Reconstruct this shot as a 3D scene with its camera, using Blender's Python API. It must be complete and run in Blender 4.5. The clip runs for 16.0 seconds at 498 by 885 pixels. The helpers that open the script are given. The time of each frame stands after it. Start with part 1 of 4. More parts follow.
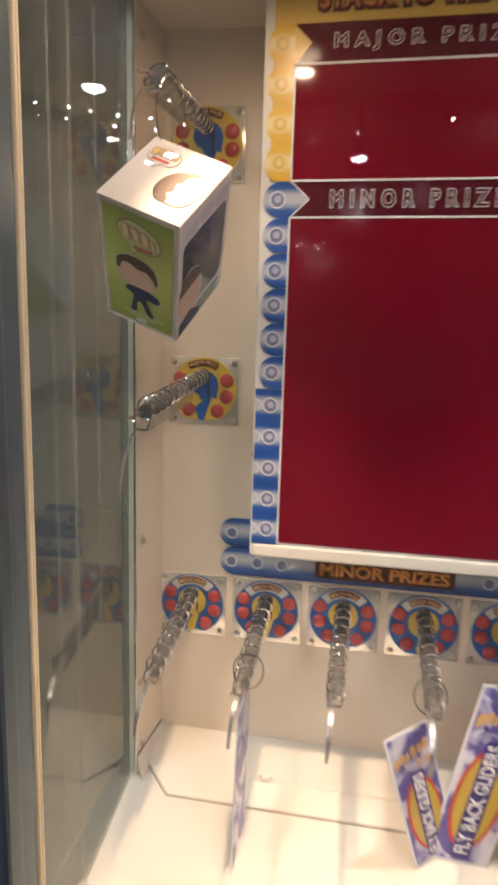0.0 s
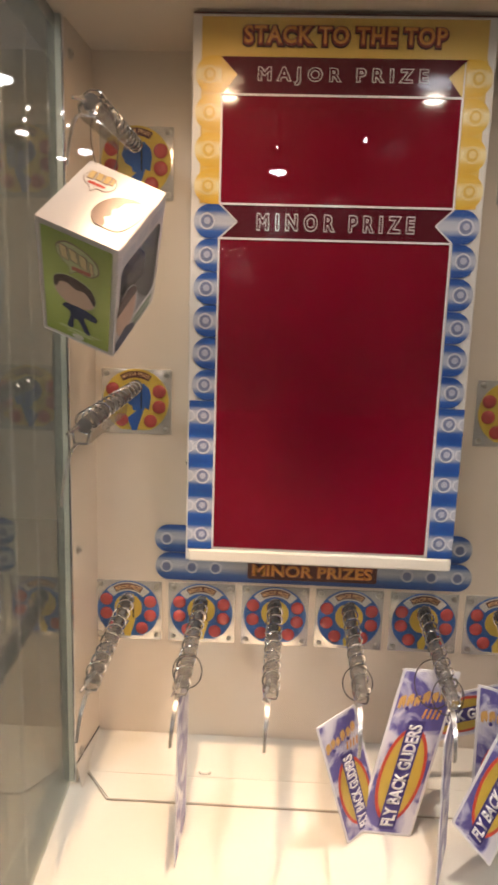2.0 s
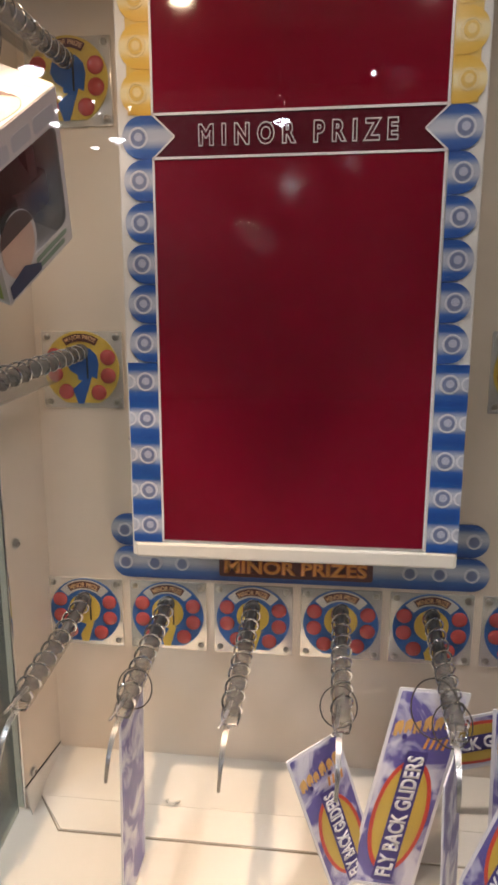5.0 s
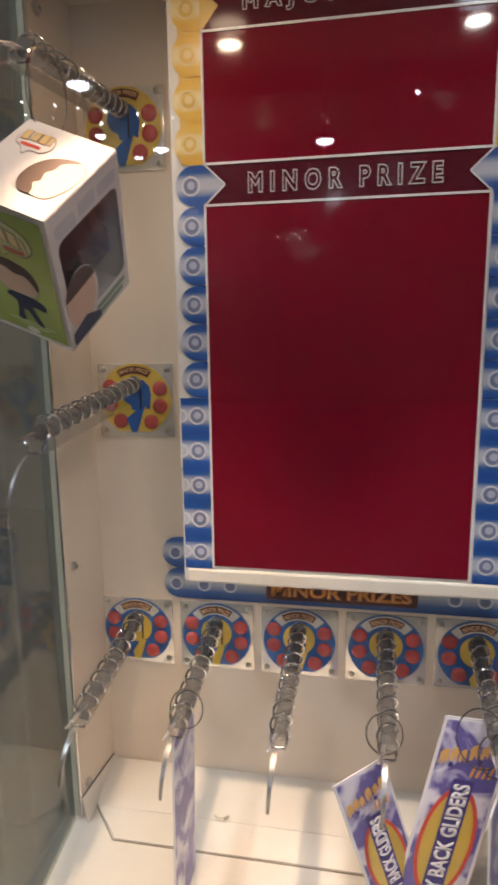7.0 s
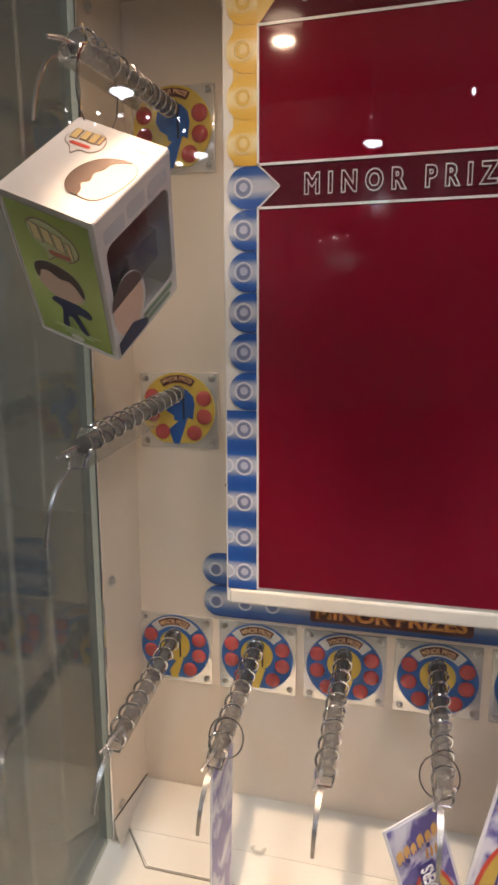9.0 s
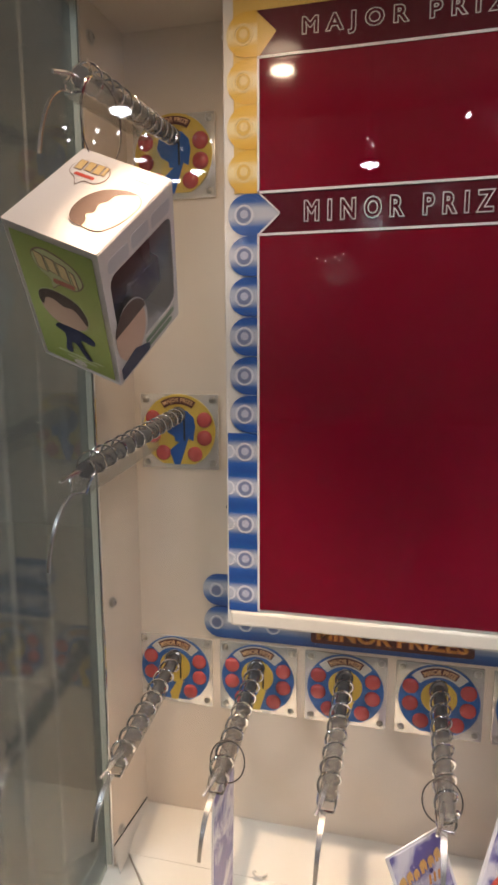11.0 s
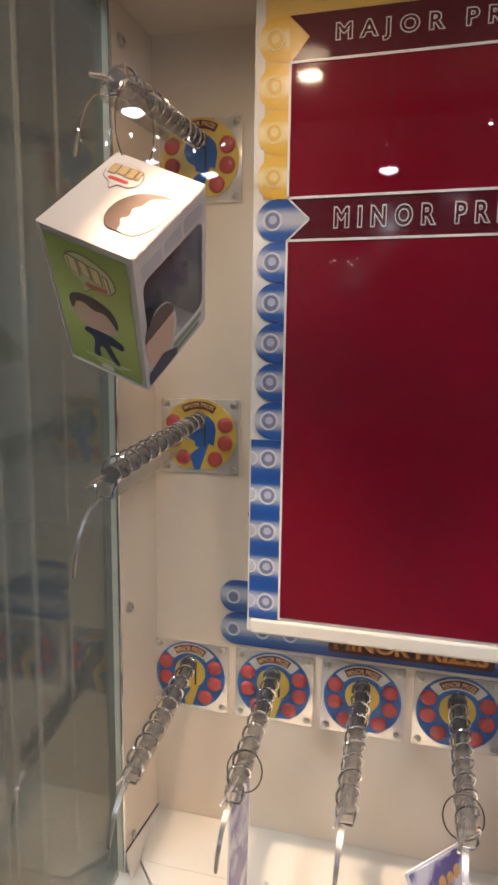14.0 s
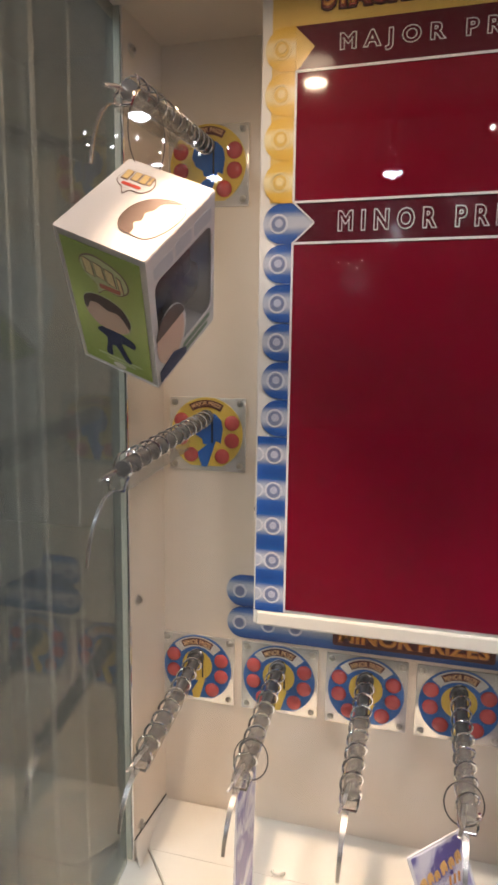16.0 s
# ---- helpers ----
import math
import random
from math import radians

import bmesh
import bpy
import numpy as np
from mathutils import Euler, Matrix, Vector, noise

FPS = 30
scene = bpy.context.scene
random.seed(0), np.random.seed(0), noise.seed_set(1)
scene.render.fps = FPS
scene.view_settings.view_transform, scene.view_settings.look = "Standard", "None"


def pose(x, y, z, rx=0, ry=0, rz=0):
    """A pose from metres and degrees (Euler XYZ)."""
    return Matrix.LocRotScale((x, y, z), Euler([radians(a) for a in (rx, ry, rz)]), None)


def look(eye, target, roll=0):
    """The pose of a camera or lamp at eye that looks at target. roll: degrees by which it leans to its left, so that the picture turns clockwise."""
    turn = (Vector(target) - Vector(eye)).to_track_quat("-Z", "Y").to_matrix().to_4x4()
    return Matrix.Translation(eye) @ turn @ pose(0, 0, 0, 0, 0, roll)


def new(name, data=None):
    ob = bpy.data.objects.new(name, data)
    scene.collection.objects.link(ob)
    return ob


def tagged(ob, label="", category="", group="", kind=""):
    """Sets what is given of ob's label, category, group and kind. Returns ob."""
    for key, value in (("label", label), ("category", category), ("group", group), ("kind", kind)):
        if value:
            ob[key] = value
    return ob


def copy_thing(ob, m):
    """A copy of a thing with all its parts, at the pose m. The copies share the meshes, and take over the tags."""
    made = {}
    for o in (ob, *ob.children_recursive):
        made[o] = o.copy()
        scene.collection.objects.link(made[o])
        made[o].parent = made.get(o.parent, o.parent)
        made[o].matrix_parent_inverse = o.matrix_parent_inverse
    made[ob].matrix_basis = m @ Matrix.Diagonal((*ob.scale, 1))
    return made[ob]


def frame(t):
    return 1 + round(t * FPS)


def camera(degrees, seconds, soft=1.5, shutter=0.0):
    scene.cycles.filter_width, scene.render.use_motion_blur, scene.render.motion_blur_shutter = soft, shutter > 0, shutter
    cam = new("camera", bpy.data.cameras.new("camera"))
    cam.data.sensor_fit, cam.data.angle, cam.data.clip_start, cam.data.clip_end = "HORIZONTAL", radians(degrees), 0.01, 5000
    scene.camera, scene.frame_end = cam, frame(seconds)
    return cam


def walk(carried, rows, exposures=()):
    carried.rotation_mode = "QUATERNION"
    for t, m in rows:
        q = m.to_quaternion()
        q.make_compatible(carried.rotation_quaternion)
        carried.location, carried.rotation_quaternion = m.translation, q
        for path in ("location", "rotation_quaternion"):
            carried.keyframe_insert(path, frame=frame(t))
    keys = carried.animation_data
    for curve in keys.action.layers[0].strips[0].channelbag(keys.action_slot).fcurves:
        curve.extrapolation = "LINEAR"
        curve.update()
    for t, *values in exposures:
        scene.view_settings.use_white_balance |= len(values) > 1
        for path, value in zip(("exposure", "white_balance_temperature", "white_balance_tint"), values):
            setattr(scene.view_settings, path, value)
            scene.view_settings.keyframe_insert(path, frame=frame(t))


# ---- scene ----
cam = camera(45.5, 16.0, soft=2.9, shutter=0.5)
PATH = [
    (0, (0.188, -0.917, 1.538), (-0.136, 1.028, 1.205), 1.7),
    (0.5, (0.252, -1.025, 1.543), (-0.06, 0.922, 1.21), 1.9),
    (1, (0.183, -1.033, 1.568), (-0.027, 0.932, 1.258), 1.7),
    (1.5, (0.13, -0.999, 1.561), (0.034, 0.974, 1.245), 1.9),
    (2, (0.175, -0.955, 1.556), (0.113, 1.018, 1.232), 1.8),
    (2.5, (0.211, -0.931, 1.555), (0.147, 1.042, 1.234), 1.7),
    (3, (0.255, -0.911, 1.532), (0.179, 1.058, 1.195), 1.6),
    (3.5, (0.278, -0.888, 1.514), (0.13, 1.074, 1.153), 0.4),
    (3.7, (0.275, -0.874, 1.509), (0.104, 1.084, 1.138), 0.2),
    (5.8, (0.286, -0.778, 1.519), (0.022, 1.171, 1.157), -0.1),
    (6, (0.304, -0.777, 1.528), (-0.027, 1.152, 1.12), -0.3),
    (6.5, (0.306, -0.797, 1.538), (-0.042, 1.135, 1.156), -0.6),
    (7, (0.272, -0.818, 1.551), (-0.075, 1.119, 1.195), -0.7),
    (7.5, (0.237, -0.82, 1.554), (-0.208, 1.096, 1.194), -1.0),
    (8, (0.24, -0.805, 1.563), (-0.223, 1.112, 1.228), -0.6),
    (8.5, (0.262, -0.788, 1.556), (-0.184, 1.134, 1.228), -0.6),
    (9, (0.246, -0.782, 1.557), (-0.209, 1.135, 1.216), -0.1),
    (11.5, (0.241, -0.786, 1.569), (-0.207, 1.141, 1.278), -0.2),
    (12, (0.229, -0.783, 1.565), (-0.231, 1.141, 1.27), 0.1),
    (12.5, (0.237, -0.773, 1.566), (-0.207, 1.155, 1.273), 0.3),
    (13, (0.228, -0.778, 1.569), (-0.227, 1.148, 1.282), 0.5),
    (13.5, (0.224, -0.784, 1.571), (-0.242, 1.14, 1.287), 0.7),
    (14, (0.221, -0.785, 1.572), (-0.245, 1.138, 1.284), 0.8),
    (14.5, (0.232, -0.788, 1.576), (-0.237, 1.135, 1.29), 0.8),
    (15, (0.229, -0.795, 1.577), (-0.253, 1.125, 1.29), 0.9),
    (15.5, (0.214, -0.797, 1.574), (-0.267, 1.123, 1.291), 0.9),
    (16, (0.224, -0.806, 1.568), (-0.258, 1.115, 1.288), 0.8),
]
EXPOSURES = [(0, 0.06, 6200, 13), (0.5, 0.20, 6300, 14), (1.5, 0.20, 6500, 15), (2.5, 0.02, 6450, 14), (3.7, -0.02, 6300, 14), (5.8, -0.24, 5850, 13), (9.2, -0.18, 5900, 13), (16, 0.03, 5800, 12)]
walk(cam, [(t, look(eye, target, roll)) for t, eye, target, roll in PATH], EXPOSURES)

# ---- light ----
world = bpy.data.worlds.new("World")
scene.world = world
world.use_nodes = True
world.node_tree.nodes["Background"].inputs[0].default_value = (0.30, 0.36, 0.45, 1)
world.node_tree.nodes["Background"].inputs[1].default_value = 0.03

CX = 0.2555                      # middle of the machine
LAMPS = [((0.090, -0.318, 1.962), (1.0, 0.70, 0.43), 1.18), ((0.421, -0.318, 1.962), (1.0, 0.88, 0.74), 0.75)]


def lamp(name, place, colour, power, size, target=None):
    data = bpy.data.lights.new(name, "AREA")
    data.shape, data.size, data.energy, data.color = "DISK", size, power, colour
    ob = new(name, data)
    ob.matrix_world = look(place, target or (place[0], place[1] + 0.001, place[2] - 1))
    return ob


for n, (p, c, w) in enumerate(LAMPS):
    lamp("downlight_glow", (p[0], p[1], p[2] - 0.012), c, w * 0.62, 0.03)
    spot = bpy.data.lights.new("downlight_beam", "SPOT")
    spot.energy, spot.color, spot.spot_size, spot.spot_blend, spot.shadow_soft_size = w * 38, c, radians(50), 1.0, 0.011
    new("downlight_beam", spot).matrix_world = look((p[0], p[1], p[2] - 0.014), (p[0], p[1] + 0.02, p[2] - 1))
lamp("hall_light", (1.6, -2.6, 3.3), (1.0, 0.90, 0.82), 33, 0.8)
lamp("hall_light", (-2.2, -1.8, 3.3), (0.87, 0.97, 1.0), 46, 0.8)


# ---- materials ----
def material(name, colour, rough=0.5, metal=0.0, var=0.06, scale=30.0, bump=0.0, coat=0.0, spec=0.5, big=3.0, emit=None, power=0.0):
    """A surface with grain and larger stains."""
    m = bpy.data.materials.new(name)
    m.use_nodes = True
    nt = m.node_tree
    b = nt.nodes["Principled BSDF"]
    b.inputs["Base Color"].default_value = (*colour, 1)
    b.inputs["Roughness"].default_value = rough
    b.inputs["Metallic"].default_value = metal
    b.inputs["Specular IOR Level"].default_value = spec
    b.inputs["Coat Weight"].default_value = coat
    b.inputs["Coat Roughness"].default_value = 0.04
    if emit:
        b.inputs["Emission Color"].default_value = (*emit, 1)
        b.inputs["Emission Strength"].default_value = power
    tc = nt.nodes.new("ShaderNodeTexCoord")
    fine = nt.nodes.new("ShaderNodeTexNoise")
    fine.inputs["Scale"].default_value = scale
    fine.inputs["Detail"].default_value = 6
    wide = nt.nodes.new("ShaderNodeTexNoise")
    wide.inputs["Scale"].default_value = big
    wide.inputs["Detail"].default_value = 3
    nt.links.new(tc.outputs["Object"], fine.inputs["Vector"])
    nt.links.new(tc.outputs["Object"], wide.inputs["Vector"])
    add = nt.nodes.new("ShaderNodeMath")
    add.operation = "ADD"
    nt.links.new(fine.outputs["Fac"], add.inputs[0])
    nt.links.new(wide.outputs["Fac"], add.inputs[1])
    ramp = nt.nodes.new("ShaderNodeMapRange")
    ramp.inputs["From Min"].default_value, ramp.inputs["From Max"].default_value = 0.6, 1.4
    ramp.inputs["To Min"].default_value, ramp.inputs["To Max"].default_value = 1 - var, 1 + var
    nt.links.new(add.outputs[0], ramp.inputs["Value"])
    mul = nt.nodes.new("ShaderNodeVectorMath")
    mul.operation = "SCALE"
    mul.inputs[0].default_value = colour
    nt.links.new(ramp.outputs[0], mul.inputs["Scale"])
    nt.links.new(mul.outputs[0], b.inputs["Base Color"])
    rr = nt.nodes.new("ShaderNodeMapRange")
    rr.inputs["To Min"].default_value, rr.inputs["To Max"].default_value = max(rough * 0.8, 0.02), min(rough * 1.25, 1)
    nt.links.new(wide.outputs["Fac"], rr.inputs["Value"])
    nt.links.new(rr.outputs[0], b.inputs["Roughness"])
    if bump:
        bn = nt.nodes.new("ShaderNodeBump")
        bn.inputs["Strength"].default_value = bump
        bn.inputs["Distance"].default_value = 0.002
        nt.links.new(fine.outputs["Fac"], bn.inputs["Height"])
        nt.links.new(bn.outputs[0], b.inputs["Normal"])
    return m


def banded(name, axis, stops, rough=0.3, coat=0.3):
    """A print whose colour runs along one axis of the thing's own space, in metres."""
    m = material(name, (0.5, 0.5, 0.5), rough, coat=coat)
    nt = m.node_tree
    b = nt.nodes["Principled BSDF"]
    tc = nt.nodes.new("ShaderNodeTexCoord")
    sep = nt.nodes.new("ShaderNodeSeparateXYZ")
    nt.links.new(tc.outputs["Object"], sep.inputs[0])
    lo, hi = stops[0][0], stops[-1][0]
    mr = nt.nodes.new("ShaderNodeMapRange")
    mr.inputs["From Min"].default_value, mr.inputs["From Max"].default_value = lo, hi
    nt.links.new(sep.outputs[axis], mr.inputs["Value"])
    cr = nt.nodes.new("ShaderNodeValToRGB")
    while len(cr.color_ramp.elements) < len(stops):
        cr.color_ramp.elements.new(0.5)
    for e, (at, colour) in zip(cr.color_ramp.elements, stops):
        e.position, e.color = (at - lo) / (hi - lo), (*colour, 1)
    nt.links.new(mr.outputs[0], cr.inputs[0])
    nt.links.new(cr.outputs[0], b.inputs["Base Color"])
    return m


def marbled(name, a, b_, c, scale):
    """A cloudy print of three colours."""
    m = material(name, a, 0.35, coat=0.3)
    nt = m.node_tree
    tc = nt.nodes.new("ShaderNodeTexCoord")
    n = nt.nodes.new("ShaderNodeTexNoise")
    n.inputs["Scale"].default_value, n.inputs["Detail"].default_value, n.inputs["Distortion"].default_value = scale, 4, 1.2
    nt.links.new(tc.outputs["Object"], n.inputs["Vector"])
    cr = nt.nodes.new("ShaderNodeValToRGB")
    cr.color_ramp.elements[0].position, cr.color_ramp.elements[0].color = 0.465, (*a, 1)
    cr.color_ramp.elements[1].position, cr.color_ramp.elements[1].color = 0.60, (*c, 1)
    e = cr.color_ramp.elements.new(0.505)
    e.color = (*b_, 1)
    nt.links.new(n.outputs["Fac"], cr.inputs[0])
    nt.links.new(cr.outputs[0], nt.nodes["Principled BSDF"].inputs["Base Color"])
    return m


def pane_material(name, tint, ior=1.45, veil=0.02, streak=(7, 7, 1.6), uneven=0.4, film=(0.85, 0.85, 0.82)):
    """Real glass under a thin film of wiped smears that also paints in a haze of light."""
    m = bpy.data.materials.new(name)
    m.use_nodes = True
    nt = m.node_tree
    nt.nodes.remove(nt.nodes["Principled BSDF"])
    gl = nt.nodes.new("ShaderNodeBsdfGlass")
    gl.inputs["Color"].default_value = (*tint, 1)
    gl.inputs["Roughness"].default_value = 0.0
    gl.inputs["IOR"].default_value = ior
    du = nt.nodes.new("ShaderNodeBsdfTranslucent")
    du.inputs["Color"].default_value = (*film, 1)
    tc = nt.nodes.new("ShaderNodeTexCoord")
    mp = nt.nodes.new("ShaderNodeMapping")
    mp.inputs["Scale"].default_value = streak
    nz = nt.nodes.new("ShaderNodeTexNoise")
    nz.inputs["Scale"].default_value, nz.inputs["Detail"].default_value = 1.5, 5
    mr = nt.nodes.new("ShaderNodeMapRange")
    mr.inputs["From Min"].default_value, mr.inputs["From Max"].default_value = 0.3, 0.7
    mr.inputs["To Min"].default_value, mr.inputs["To Max"].default_value = veil * (1 - uneven), veil * (1 + uneven)
    mx = nt.nodes.new("ShaderNodeMixShader")
    nt.links.new(tc.outputs["Object"], mp.inputs[0])
    nt.links.new(mp.outputs[0], nz.inputs["Vector"])
    nt.links.new(nz.outputs["Fac"], mr.inputs["Value"])
    nt.links.new(mr.outputs[0], mx.inputs[0])
    nt.links.new(gl.outputs[0], mx.inputs[1])
    nt.links.new(du.outputs[0], mx.inputs[2])
    nt.links.new(mx.outputs[0], nt.nodes["Material Output"].inputs[0])
    return m


def backlit(name, colour):
    """Thin translucent plastic that lets light through from behind."""
    m = material(name, colour, 0.4, var=0.05)
    nt = m.node_tree
    tl = nt.nodes.new("ShaderNodeBsdfTranslucent")
    tl.inputs["Color"].default_value = (*colour, 1)
    mx = nt.nodes.new("ShaderNodeMixShader")
    mx.inputs[0].default_value = 0.5
    nt.links.new(nt.nodes["Principled BSDF"].outputs[0], mx.inputs[1])
    nt.links.new(tl.outputs[0], mx.inputs[2])
    nt.links.new(mx.outputs[0], nt.nodes["Material Output"].inputs[0])
    return m


def film_material(name, tint, gloss, haze=None, share=0.0):
    """Thin clear plastic: light goes straight through, with an even sheen and some milky haze."""
    m = bpy.data.materials.new(name)
    m.use_nodes = True
    nt = m.node_tree
    nt.nodes.remove(nt.nodes["Principled BSDF"])
    tr = nt.nodes.new("ShaderNodeBsdfTransparent")
    tr.inputs[0].default_value = (*tint, 1)
    gl = nt.nodes.new("ShaderNodeBsdfGlossy")
    gl.inputs["Roughness"].default_value = 0.12
    mx = nt.nodes.new("ShaderNodeMixShader")
    mx.inputs[0].default_value = gloss
    nt.links.new(tr.outputs[0], mx.inputs[1])
    nt.links.new(gl.outputs[0], mx.inputs[2])
    last = mx
    if haze:
        df = nt.nodes.new("ShaderNodeBsdfDiffuse")
        df.inputs[0].default_value = (*haze, 1)
        last = nt.nodes.new("ShaderNodeMixShader")
        last.inputs[0].default_value = share
        nt.links.new(mx.outputs[0], last.inputs[1])
        nt.links.new(df.outputs[0], last.inputs[2])
    nt.links.new(last.outputs[0], nt.nodes["Material Output"].inputs[0])
    return m


WHITE = material("white_painted_sheet", (0.735, 0.628, 0.505), 0.42, var=0.035, scale=120, bump=0.05, coat=0.1)
FLOORW = material("white_floor_sheet", (0.75, 0.70, 0.61), 0.35, var=0.04, scale=90, bump=0.04, coat=0.15)
CREAM = material("cream_edge_strip", (0.75, 0.62, 0.42), 0.4)
STEELBLUE = material("blue_grey_painted_metal", (0.105, 0.142, 0.168), 0.36, metal=0.2, var=0.15, scale=60, bump=0.05)
DARKRAIL = material("dark_grey_painted_metal", (0.15, 0.165, 0.17), 0.5, metal=0.2, var=0.15)
LOOPWIRE = material("dark_brown_wire", (0.045, 0.035, 0.03), 0.45)
BLACK = material("black_rubber", (0.012, 0.012, 0.013), 0.5)
GLASSEDGE = material("grey_green_glass_edge", (0.37, 0.37, 0.30), 0.18, coat=0.3, var=0.10)
DARKGAP = material("dark_joint", (0.33, 0.28, 0.21), 0.8)
CHROME = material("bright_chrome", (0.86, 0.86, 0.87), 0.09, metal=1.0, var=0.03)
SATIN = material("satin_chrome", (0.82, 0.81, 0.80), 0.26, metal=1.0)
MIRROR = material("polished_steel_plate", (0.92, 0.875, 0.79), 0.14, metal=0.6, var=0.03, scale=16, bump=0.12)
SCREW = material("zinc_screw", (0.58, 0.55, 0.50), 0.28, metal=1.0)
CLEARROD = film_material("clear_rod_plastic", (0.88, 0.87, 0.85), 0.30, (0.24, 0.23, 0.22), 0.24)
# milky colour that paints a pale reflection on the side panes
STREAK = film_material("painted_reflection_streak", (0.97, 0.97, 0.96), 0.02, (0.85, 0.84, 0.74), 0.08)
CHANNEL = film_material("clear_channel_plastic", (0.93, 0.92, 0.90), 0.09, (0.70, 0.68, 0.64), 0.06)
CORE = material("grey_core_tube", (0.24, 0.235, 0.23), 0.25, metal=0.7)
REDBTN = material("red_dome_plastic", (0.44, 0.070, 0.062), 0.22, coat=0.3, var=0.08)
BLUE = material("blue_print", (0.02, 0.10, 0.36), 0.3, coat=0.3)
YELLOW = material("yellow_print", (0.62, 0.43, 0.06), 0.3, coat=0.3)
PALE = material("pale_print", (0.72, 0.68, 0.58), 0.35, coat=0.3)
ORANGE = material("orange_print", (0.75, 0.33, 0.06), 0.35, coat=0.2)
BROWN = material("dark_brown_print", (0.10, 0.025, 0.015), 0.4)
MAROON = material("maroon_acrylic", (0.085, 0.004, 0.013), 0.10, coat=0.15, var=0.06, scale=8)
REDSCREEN = material("dark_red_acrylic_screen", (0.168, 0.0002, 0.0125), 0.07, coat=0.12, spec=0.35, var=0.14, scale=4, big=5)
WLINE = material("white_line_print", (0.78, 0.74, 0.74), 0.35, coat=0.3)
YGROUND = material("yellow_ground_print", (0.70, 0.47, 0.10), 0.3, coat=0.35, var=0.10, scale=12, big=6)
PANELWHITE = material("white_acrylic_panel", (0.76, 0.73, 0.68), 0.25, coat=0.3, var=0.02)
CARDWHITE = material("white_card", (0.78, 0.77, 0.80), 0.5)
CARDPRINT = marbled("purple_cloud_print", (0.125, 0.105, 0.36), (0.36, 0.345, 0.58), (0.70, 0.69, 0.78), 20)
CARDBLUE = material("dark_blue_band", (0.055, 0.04, 0.22), 0.4)
CARDRED = material("red_ring_print", (0.62, 0.07, 0.04), 0.4)
BOXGREEN = banded("green_box_print", 2, [(-0.155, (0.30, 0.37, 0.06)), (-0.085, (0.52, 0.60, 0.17)), (0.0, (0.26, 0.34, 0.05))], 0.3, 0.4)
BOXWHITE = material("white_box_card", (0.66, 0.62, 0.595), 0.33, coat=0.3, spec=0.9, var=0.03, scale=14, bump=0.04)
BOXGREY = material("grey_box_lettering", (0.50, 0.50, 0.52), 0.4)
SKIN = material("peach_print", (0.66, 0.45, 0.33), 0.4)
LIDSKIN = material("pale_peach_print", (0.78, 0.64, 0.52), 0.4)
OUTLINE = material("brown_line_print", (0.20, 0.12, 0.085), 0.4)
HAIR = material("dark_brown_figure_print", (0.10, 0.060, 0.045), 0.4)
SUIT = material("navy_print", (0.022, 0.03, 0.085), 0.4)
INSIDE = material("dark_box_inside", (0.05, 0.045, 0.05), 0.6)
# both films paint in veiling haze; the side pane's is coloured warm like lamplight
CLEAR = pane_material("clear_glass", (0.99, 0.99, 0.985), 1.45, 0.0055)
SIDEGLASS = pane_material("green_tinted_side_glass", (0.86, 0.87, 0.82), 1.85, 0.11, (1, 60, 0.6), 0.35, (0.85, 0.79, 0.66))
FILM = film_material("clear_plastic", (0.93, 0.93, 0.93), 0.10)
HALLDARK = material("dark_hall_wall", (0.275, 0.285, 0.275), 0.7, var=0.3, scale=6, big=1.2)
HALLFLOOR = material("dark_patterned_carpet", (0.05, 0.05, 0.07), 0.9, var=0.4, scale=20, big=2)
HALLCEIL = material("dark_hall_ceiling", (0.05, 0.05, 0.055), 0.9)
GLOWWARM = material("lit_warm_lens", (1, 0.9, 0.7), 0.4, emit=(1.0, 0.74, 0.45), power=8)
GLOWCOOL = material("lit_cool_lens", (0.9, 0.95, 1), 0.4, emit=(0.88, 0.94, 1.0), power=8)
PENDANT = material("lit_pendant_bowl", (1, 1, 1), 0.4, emit=(0.95, 0.97, 1.0), power=60)
SPARK = material("lit_small_bulb", (1, 1, 1), 0.4, emit=(1.0, 0.98, 0.95), power=75)


# ---- mesh helpers ----
def mesh_of(name, bm, mat, smooth=False):
    bmesh.ops.recalc_face_normals(bm, faces=bm.faces)
    me = bpy.data.meshes.new(name)
    bm.to_mesh(me)
    bm.free()
    me.materials.append(mat)
    if smooth:
        me.polygons.foreach_set("use_smooth", [True] * len(me.polygons))
        me.set_sharp_from_angle(angle=radians(40))
    return me


def part(name, bm, mat, parent=None, label="", smooth=False):
    ob = new(name, mesh_of(name, bm, mat, smooth))
    if parent:
        ob.parent = parent
    return tagged(ob, label)


def thing(name, place, label, category, group="", kind=""):
    ob = new(name)
    ob.matrix_basis = place if isinstance(place, Matrix) else Matrix.Translation(place)
    ob.empty_display_size = 0.02
    return tagged(ob, label, category, group, kind)


def structure(name, bm, mat, label, category):
    return tagged(part(name, bm, mat), label, category, kind="structure")


def box(lo, hi, bevel=0.0, bm=None):
    own = bmesh.new()
    c = [(a + b) / 2 for a, b in zip(lo, hi)]
    s = [b - a for a, b in zip(lo, hi)]
    bmesh.ops.create_cube(own, size=1, matrix=Matrix.Translation(c) @ Matrix.Diagonal((*s, 1)))
    if bevel:
        bmesh.ops.bevel(own, geom=own.edges[:], offset=bevel, segments=2, affect="EDGES", profile=0.5)
    return merge(bm, own)


